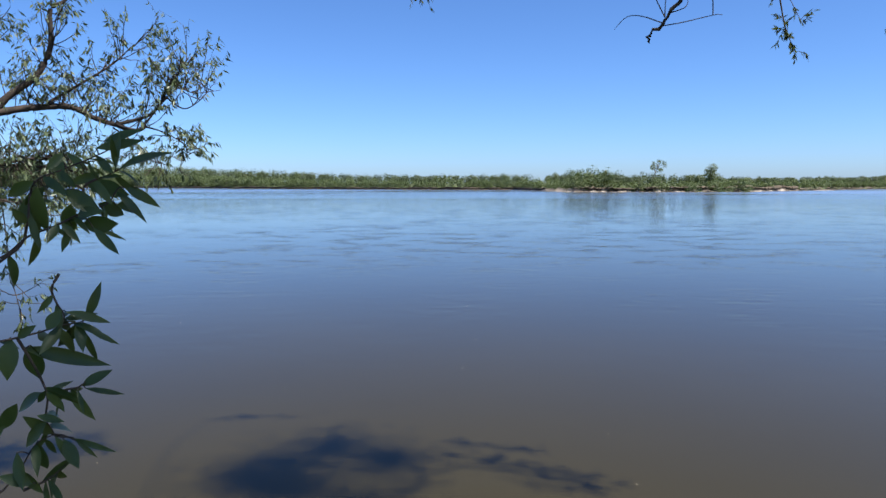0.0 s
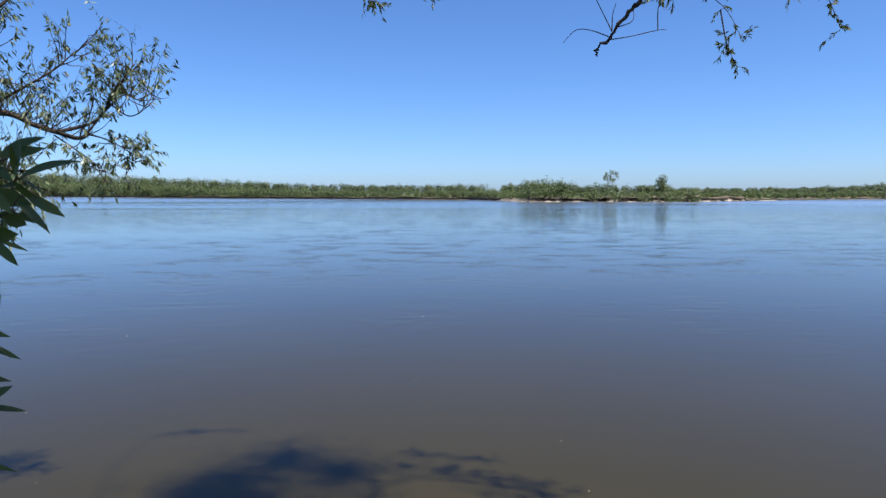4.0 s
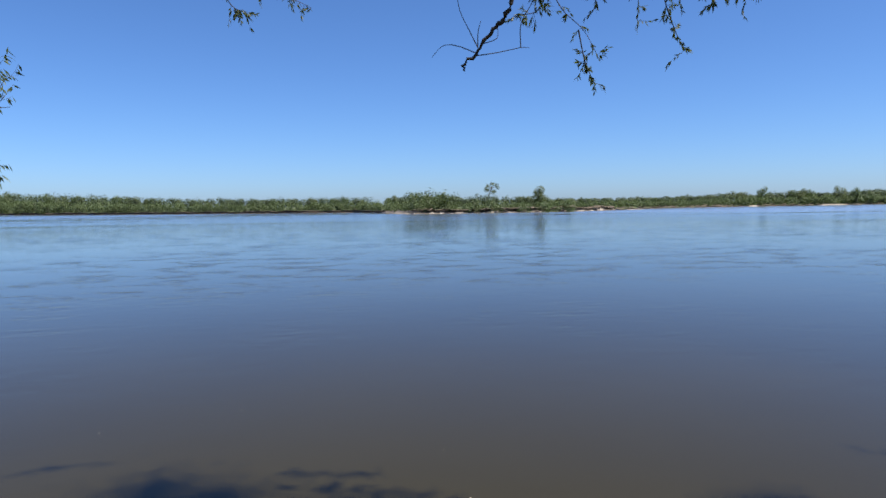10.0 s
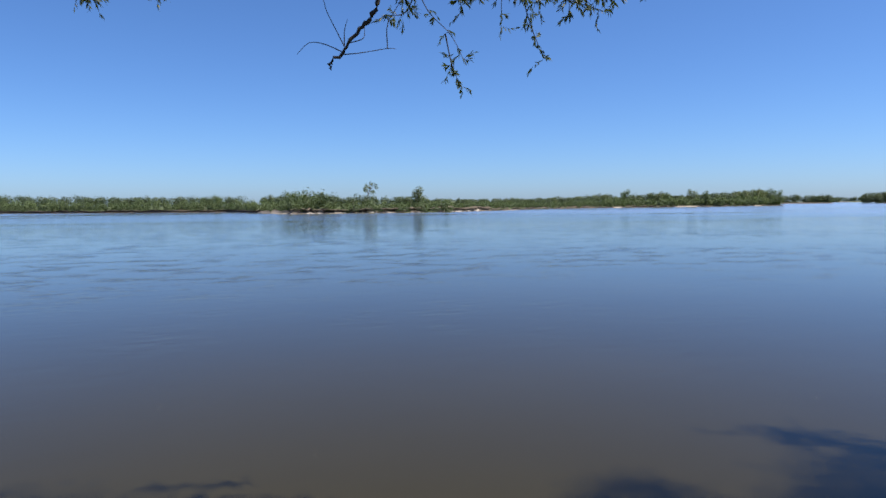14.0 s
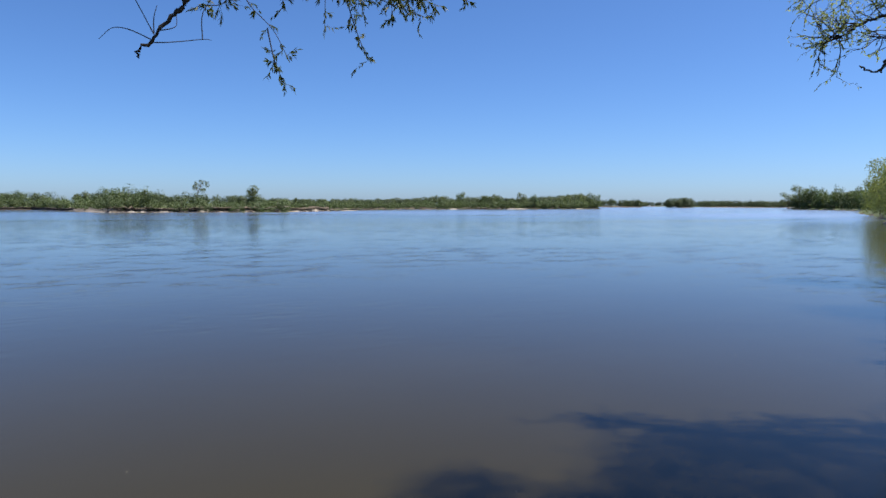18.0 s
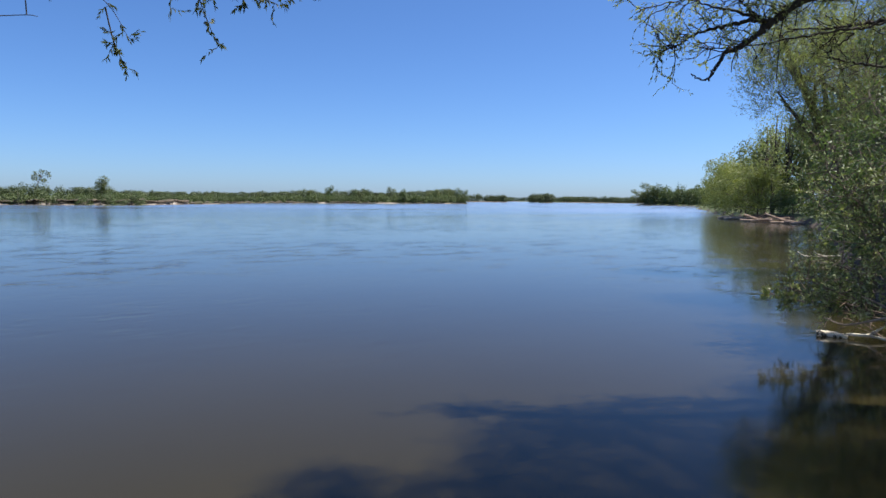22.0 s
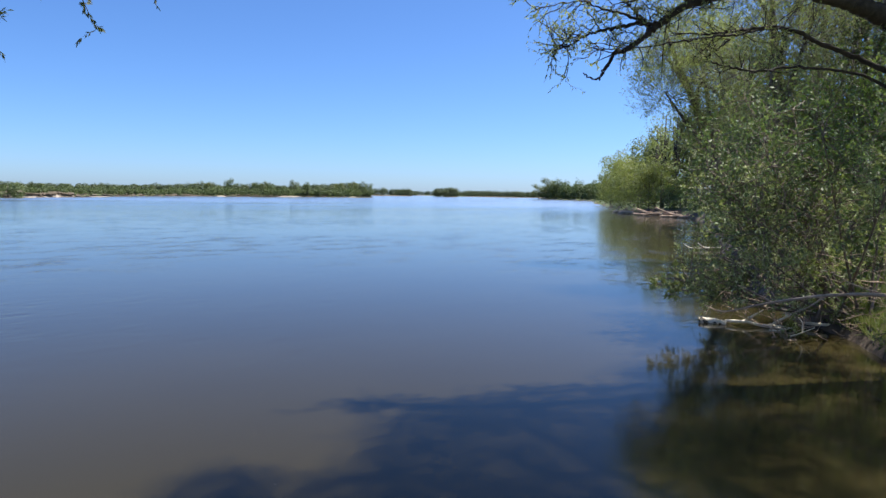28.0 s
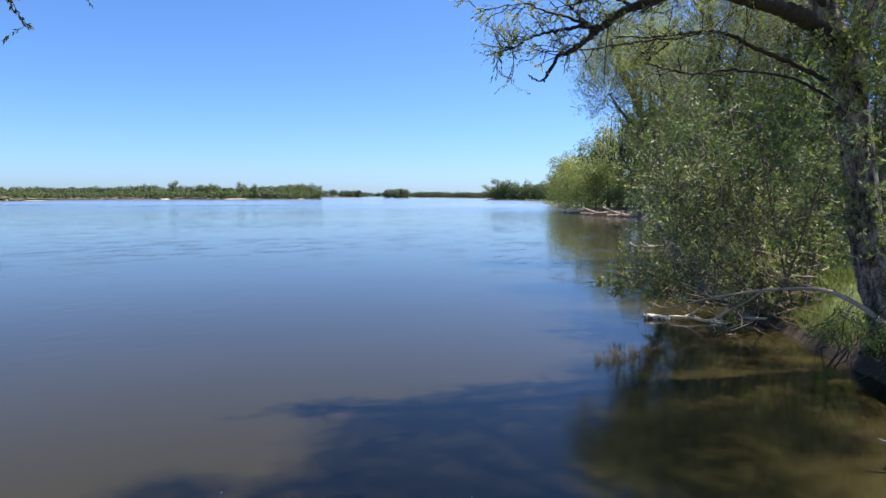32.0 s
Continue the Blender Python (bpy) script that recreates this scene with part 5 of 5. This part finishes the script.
# ---- the tree that arches over the walker ----
def arching_tree():
    rng = np.random.default_rng(111)
    base = np.array((1.2, -3.4, ground_height(1.2, -3.4)))
    root = thing("arching_willow", "large old willow whose drooping twigs hang over the river", "tree", base)
    tr = Soup()
    tp = curve_pts(np.array([(1.2, -3.4, 0.6), (1.2, -3.2, 2.4), (1.0, -2.8, 4.4), (0.9, -2.3, 6.4), (0.8, -1.8, 8.6)]) - base, 20)
    tr.tube(tp, np.linspace(0.42, 0.1, 20), 12, 0.04, rng)
    part("trunk", tr.mesh("trunk"), BARK, root)
    lobes = [(1.4, 4.1, 6.6, 0.5), (1.7, 4.6, 6.5, 0.55), (2.3, 4.3, 6.5, 0.55), (1.2, 3.8, 6.6, 0.55), (1.6, 3.6, 6.7, 0.6), (2.2, 3.3, 6.6, 0.55), (0.8, 0.0, 7.6, 1.0), (2.2, -0.9, 7.6, 1.0), (1.4, -0.4, 7.2, 0.8), (2.9, -1.4, 8.0, 1.0), (0.4, -1.6, 8.2, 1.5), (2.2, -2.2, 8.2, 1.5), (-0.6, -3.4, 8.2, 1.6), (2.2, -4.4, 8.4, 1.7)]
    for l in lobes:
        lm, e = Soup(), np.array(l[:3]) - base
        b = tp[int(rng.integers(9, 18))]
        slim = 0.22 if l[3] < 0.65 else 1.0
        lm.tube(curve_pts([b, b * 0.5 + e * 0.5 + (0, 0, 0.4), e], 10), np.linspace(0.12, 0.03, 10) * slim, 7)
        part("limb", lm.mesh("limb"), BARK, root)
    reach = Soup()
    rp = curve_pts(np.array([(0.95, -2.5, 5.6), (1.5, -0.2, 6.5), (1.9, 2.2, 6.4), (2.1, 4.1, 5.5), (2.2, 4.7, 4.8)]) - base, 20)
    reach.tube(rp, np.linspace(0.02, 0.006, 20), 8)
    part("limb", reach.mesh("limb"), BARK, root)
    reach2 = Soup()
    rp2 = curve_pts(np.array([(1.6, 0.8, 6.5), (0.6, 2.6, 6.3), (-0.4, 4.6, 5.4), (-0.8, 5.7, 4.6)]) - base, 18)
    reach2.tube(rp2, np.linspace(0.012, 0.004, 18), 8)
    part("limb", reach2.mesh("limb"), BARK, root)
    dead = Soup()
    dp = curve_pts(np.array([(2.0, 3.9, 5.45), (1.91, 4.3, 4.92), (1.55, 4.64, 4.43), (1.43, 4.79, 4.08), (1.38, 4.84, 3.93), (1.32, 4.87, 3.88), (1.25, 4.9, 3.8), (1.19, 4.94, 3.71), (1.11, 4.97, 3.63), (1.1, 4.98, 3.58)]) - base, 40)
    dp[1:] += rng.normal(0, 0.007, dp[1:].shape)
    dead.tube(dp, np.linspace(0.022, 0.009, 40) * (1 + 0.12 * rng.normal(size=40)), 8)
    part("dead_branch", dead.mesh("dead_branch"), DARKBARK, root, "broken-off dark bare branch")
    wires = Soup()
    for pts in ([(1.19, 4.94, 3.7), (1.05, 4.98, 3.76), (0.95, 5.0, 3.76), (0.87, 5.02, 3.68)], [(1.17, 4.94, 3.68), (1.32, 4.92, 3.7), (1.5, 4.86, 3.73), (1.56, 4.85, 3.73)],
                [(1.2, 4.94, 3.74), (1.14, 4.93, 3.85), (1.06, 4.93, 4.02), (1.04, 4.92, 4.25)], [(1.2, 4.94, 3.74), (1.2, 4.93, 3.85), (1.22, 4.92, 3.93)], [(1.5, 4.86, 3.73), (1.5, 4.85, 3.9), (1.58, 4.83, 4.05), (1.62, 4.8, 4.2)],
                [(1.22, 4.92, 3.76), (1.33, 4.9, 3.8), (1.34, 4.9, 3.88)]):
        wires.tube(curve_pts(np.array(pts) - base, 12), np.linspace(0.0045, 0.0018, 12), 5)
    tagged(part("bare_twig_growth", wires.mesh("bare_twig_growth"), DARKBARK, root), kind="stuff")
    drooping = [[(2.1, 4.5, 5.1), (2.0, 5.03, 4.8), (1.84, 5.34, 4.37), (1.93, 5.4, 4.11), (2.13, 5.38, 3.91), (2.26, 5.38, 3.69)], [(2.09, 5.4, 3.92), (2.16, 5.43, 3.67), (2.24, 5.43, 3.5)],
                [(1.85, 5.37, 4.29), (1.76, 5.45, 4.08), (1.59, 5.5, 4.05)], [(2.0, 5.1, 4.7), (2.07, 5.25, 4.43), (2.3, 5.24, 4.22)], [(2.2, 4.7, 4.8), (2.51, 4.81, 4.54), (2.42, 4.95, 4.27), (2.44, 5.06, 3.86)]]
    outer = [[(2.41, 4.81, 4.5), (2.57, 4.85, 3.98), (2.72, 4.86, 3.65)], [(2.3, 4.76, 4.4), (2.55, 4.7, 4.14), (3.05, 4.49, 3.94)], [(2.4, 4.5, 4.7), (2.68, 4.33, 4.34), (3.17, 4.14, 4.01)],
             [(2.5, 4.5, 4.6), (2.66, 4.45, 4.37), (2.78, 4.55, 3.86)], [(-0.85, 5.75, 4.6), (-0.74, 5.99, 4.23), (-0.61, 6.04, 4.14)], [(-0.75, 5.7, 4.6), (-0.65, 5.94, 4.46), (-0.06, 6.07, 4.21)],
             [(2.3, 4.8, 4.6), (2.2, 5.0, 4.35), (2.2, 5.1, 4.16)], [(2.6, 4.5, 4.4), (2.85, 4.4, 4.15), (2.93, 4.4, 4.05)]]
    fringe = []  # short twigs off the end of the reaching limb
    for k in range(9):
        x = 1.86 + 0.14 * k
        top = np.array((x, 5.0 - 0.5 * (x - 1.86), 4.44))
        lean = rng.normal(0.06, 0.12)
        fringe.append([(2.2 + 0.3 * (x - 2.2), 4.6, 4.85), tuple(top), tuple(top + (lean, 0.08, -0.26)), tuple(top + (lean * 2, 0.1, -rng.uniform(0.32, 0.44)))])
    spans = [np.array(pts) + (0.05, 0, 0.09) for pts in drooping + outer + fringe]
    cr = Soup()
    for j, pts in enumerate(spans):
        tw, lp = Soup(), curve_pts(np.array(pts) - base, 7 * len(pts))
        tw.tube(lp, np.linspace(0.007, 0.002, len(lp)), 5)
        out = {}
        ends = rng.choice(np.arange(len(lp) // 3, len(lp)), 13)
        for s in ends:
            grow(out, lp[s], rng.normal(0, 0.7, 3) + (0.1, 0, -0.35), rng.uniform(0.05, 0.17), 0.002, 0, {"kids": (), "wander": 0.2, "rise": (-0.06,)}, rng)
        for p, r in out.get(0, []):
            tw.tube(p, r, 3)
        part("hanging_twig", tw.mesh("hanging_twig"), DARKBARK, root)
        twig_leaves(cr, out["tips"], 13, 0.05, 0.012, rng, 0.5, 0.7, 0.1)
        twig_leaves(cr, [lp[-6:]], 14, 0.055, 0.012, rng, 0.5, 0.7, 0.0)
    part("hanging_leaves", cr.mesh("hanging_leaves", False), LEAF_DROOP, root)
    top = Soup()
    for n, heads in ((5200, lobes[:6]), (22000, lobes[6:])):
        lobe_leaves(top, [(*(np.array(l[:3]) - base), l[3]) for l in heads], n, 0.085, 0.045, rng, shell=0.05, fray=0.35)
    part("crown", top.mesh("crown", False), LEAF_OLIVE, root)


arching_tree()


# ---- leafy shoots close beside the walker ----
def broad_leaf(soup, p, d, side, length, width, curl):
    """One lance-shaped leaf with a folded midrib and a bent tip."""
    d, side = unit(d), unit(side)
    up = np.cross(side, d)
    rows = []
    for s, w in ((0, 0.05), (0.06, 0.25), (0.13, 0.5), (0.22, 0.76), (0.33, 0.94), (0.46, 1.0), (0.6, 0.93), (0.74, 0.7), (0.86, 0.4), (0.94, 0.17), (1.0, 0.02)):
        c = np.asarray(p) + d * length * s - up * curl * length * s * s
        rows += [c + side * width * w / 2 + up * width * w * 0.16, c, c - side * width * w / 2 + up * width * w * 0.16]
    q = [[3 * i + j, 3 * i + j + 1, 3 * i + j + 4, 3 * i + j + 3] for i in range(10) for j in range(2)]
    soup.put(rows, q)


def sapling():
    rng = np.random.default_rng(131)
    base = np.array((-0.78, 0.16, ground_height(-0.78, 0.16)))
    root = thing("willow_sapling", "young willow with dark glossy green leaves on thin shoots", "sapling", base)
    stem, lp = Soup(), curve_pts(np.array([(-0.78, 0.16, base[2] - 0.05), (-0.7, 0.2, 1.5), (-0.6, 0.27, 2.1), (-0.52, 0.3, 2.35), (-0.46, 0.34, 2.62)]) - base, 24)
    stem.tube(lp, np.linspace(0.012, 0.004, 24), 8)
    part("stem", stem.mesh("stem"), DARKBARK, root)
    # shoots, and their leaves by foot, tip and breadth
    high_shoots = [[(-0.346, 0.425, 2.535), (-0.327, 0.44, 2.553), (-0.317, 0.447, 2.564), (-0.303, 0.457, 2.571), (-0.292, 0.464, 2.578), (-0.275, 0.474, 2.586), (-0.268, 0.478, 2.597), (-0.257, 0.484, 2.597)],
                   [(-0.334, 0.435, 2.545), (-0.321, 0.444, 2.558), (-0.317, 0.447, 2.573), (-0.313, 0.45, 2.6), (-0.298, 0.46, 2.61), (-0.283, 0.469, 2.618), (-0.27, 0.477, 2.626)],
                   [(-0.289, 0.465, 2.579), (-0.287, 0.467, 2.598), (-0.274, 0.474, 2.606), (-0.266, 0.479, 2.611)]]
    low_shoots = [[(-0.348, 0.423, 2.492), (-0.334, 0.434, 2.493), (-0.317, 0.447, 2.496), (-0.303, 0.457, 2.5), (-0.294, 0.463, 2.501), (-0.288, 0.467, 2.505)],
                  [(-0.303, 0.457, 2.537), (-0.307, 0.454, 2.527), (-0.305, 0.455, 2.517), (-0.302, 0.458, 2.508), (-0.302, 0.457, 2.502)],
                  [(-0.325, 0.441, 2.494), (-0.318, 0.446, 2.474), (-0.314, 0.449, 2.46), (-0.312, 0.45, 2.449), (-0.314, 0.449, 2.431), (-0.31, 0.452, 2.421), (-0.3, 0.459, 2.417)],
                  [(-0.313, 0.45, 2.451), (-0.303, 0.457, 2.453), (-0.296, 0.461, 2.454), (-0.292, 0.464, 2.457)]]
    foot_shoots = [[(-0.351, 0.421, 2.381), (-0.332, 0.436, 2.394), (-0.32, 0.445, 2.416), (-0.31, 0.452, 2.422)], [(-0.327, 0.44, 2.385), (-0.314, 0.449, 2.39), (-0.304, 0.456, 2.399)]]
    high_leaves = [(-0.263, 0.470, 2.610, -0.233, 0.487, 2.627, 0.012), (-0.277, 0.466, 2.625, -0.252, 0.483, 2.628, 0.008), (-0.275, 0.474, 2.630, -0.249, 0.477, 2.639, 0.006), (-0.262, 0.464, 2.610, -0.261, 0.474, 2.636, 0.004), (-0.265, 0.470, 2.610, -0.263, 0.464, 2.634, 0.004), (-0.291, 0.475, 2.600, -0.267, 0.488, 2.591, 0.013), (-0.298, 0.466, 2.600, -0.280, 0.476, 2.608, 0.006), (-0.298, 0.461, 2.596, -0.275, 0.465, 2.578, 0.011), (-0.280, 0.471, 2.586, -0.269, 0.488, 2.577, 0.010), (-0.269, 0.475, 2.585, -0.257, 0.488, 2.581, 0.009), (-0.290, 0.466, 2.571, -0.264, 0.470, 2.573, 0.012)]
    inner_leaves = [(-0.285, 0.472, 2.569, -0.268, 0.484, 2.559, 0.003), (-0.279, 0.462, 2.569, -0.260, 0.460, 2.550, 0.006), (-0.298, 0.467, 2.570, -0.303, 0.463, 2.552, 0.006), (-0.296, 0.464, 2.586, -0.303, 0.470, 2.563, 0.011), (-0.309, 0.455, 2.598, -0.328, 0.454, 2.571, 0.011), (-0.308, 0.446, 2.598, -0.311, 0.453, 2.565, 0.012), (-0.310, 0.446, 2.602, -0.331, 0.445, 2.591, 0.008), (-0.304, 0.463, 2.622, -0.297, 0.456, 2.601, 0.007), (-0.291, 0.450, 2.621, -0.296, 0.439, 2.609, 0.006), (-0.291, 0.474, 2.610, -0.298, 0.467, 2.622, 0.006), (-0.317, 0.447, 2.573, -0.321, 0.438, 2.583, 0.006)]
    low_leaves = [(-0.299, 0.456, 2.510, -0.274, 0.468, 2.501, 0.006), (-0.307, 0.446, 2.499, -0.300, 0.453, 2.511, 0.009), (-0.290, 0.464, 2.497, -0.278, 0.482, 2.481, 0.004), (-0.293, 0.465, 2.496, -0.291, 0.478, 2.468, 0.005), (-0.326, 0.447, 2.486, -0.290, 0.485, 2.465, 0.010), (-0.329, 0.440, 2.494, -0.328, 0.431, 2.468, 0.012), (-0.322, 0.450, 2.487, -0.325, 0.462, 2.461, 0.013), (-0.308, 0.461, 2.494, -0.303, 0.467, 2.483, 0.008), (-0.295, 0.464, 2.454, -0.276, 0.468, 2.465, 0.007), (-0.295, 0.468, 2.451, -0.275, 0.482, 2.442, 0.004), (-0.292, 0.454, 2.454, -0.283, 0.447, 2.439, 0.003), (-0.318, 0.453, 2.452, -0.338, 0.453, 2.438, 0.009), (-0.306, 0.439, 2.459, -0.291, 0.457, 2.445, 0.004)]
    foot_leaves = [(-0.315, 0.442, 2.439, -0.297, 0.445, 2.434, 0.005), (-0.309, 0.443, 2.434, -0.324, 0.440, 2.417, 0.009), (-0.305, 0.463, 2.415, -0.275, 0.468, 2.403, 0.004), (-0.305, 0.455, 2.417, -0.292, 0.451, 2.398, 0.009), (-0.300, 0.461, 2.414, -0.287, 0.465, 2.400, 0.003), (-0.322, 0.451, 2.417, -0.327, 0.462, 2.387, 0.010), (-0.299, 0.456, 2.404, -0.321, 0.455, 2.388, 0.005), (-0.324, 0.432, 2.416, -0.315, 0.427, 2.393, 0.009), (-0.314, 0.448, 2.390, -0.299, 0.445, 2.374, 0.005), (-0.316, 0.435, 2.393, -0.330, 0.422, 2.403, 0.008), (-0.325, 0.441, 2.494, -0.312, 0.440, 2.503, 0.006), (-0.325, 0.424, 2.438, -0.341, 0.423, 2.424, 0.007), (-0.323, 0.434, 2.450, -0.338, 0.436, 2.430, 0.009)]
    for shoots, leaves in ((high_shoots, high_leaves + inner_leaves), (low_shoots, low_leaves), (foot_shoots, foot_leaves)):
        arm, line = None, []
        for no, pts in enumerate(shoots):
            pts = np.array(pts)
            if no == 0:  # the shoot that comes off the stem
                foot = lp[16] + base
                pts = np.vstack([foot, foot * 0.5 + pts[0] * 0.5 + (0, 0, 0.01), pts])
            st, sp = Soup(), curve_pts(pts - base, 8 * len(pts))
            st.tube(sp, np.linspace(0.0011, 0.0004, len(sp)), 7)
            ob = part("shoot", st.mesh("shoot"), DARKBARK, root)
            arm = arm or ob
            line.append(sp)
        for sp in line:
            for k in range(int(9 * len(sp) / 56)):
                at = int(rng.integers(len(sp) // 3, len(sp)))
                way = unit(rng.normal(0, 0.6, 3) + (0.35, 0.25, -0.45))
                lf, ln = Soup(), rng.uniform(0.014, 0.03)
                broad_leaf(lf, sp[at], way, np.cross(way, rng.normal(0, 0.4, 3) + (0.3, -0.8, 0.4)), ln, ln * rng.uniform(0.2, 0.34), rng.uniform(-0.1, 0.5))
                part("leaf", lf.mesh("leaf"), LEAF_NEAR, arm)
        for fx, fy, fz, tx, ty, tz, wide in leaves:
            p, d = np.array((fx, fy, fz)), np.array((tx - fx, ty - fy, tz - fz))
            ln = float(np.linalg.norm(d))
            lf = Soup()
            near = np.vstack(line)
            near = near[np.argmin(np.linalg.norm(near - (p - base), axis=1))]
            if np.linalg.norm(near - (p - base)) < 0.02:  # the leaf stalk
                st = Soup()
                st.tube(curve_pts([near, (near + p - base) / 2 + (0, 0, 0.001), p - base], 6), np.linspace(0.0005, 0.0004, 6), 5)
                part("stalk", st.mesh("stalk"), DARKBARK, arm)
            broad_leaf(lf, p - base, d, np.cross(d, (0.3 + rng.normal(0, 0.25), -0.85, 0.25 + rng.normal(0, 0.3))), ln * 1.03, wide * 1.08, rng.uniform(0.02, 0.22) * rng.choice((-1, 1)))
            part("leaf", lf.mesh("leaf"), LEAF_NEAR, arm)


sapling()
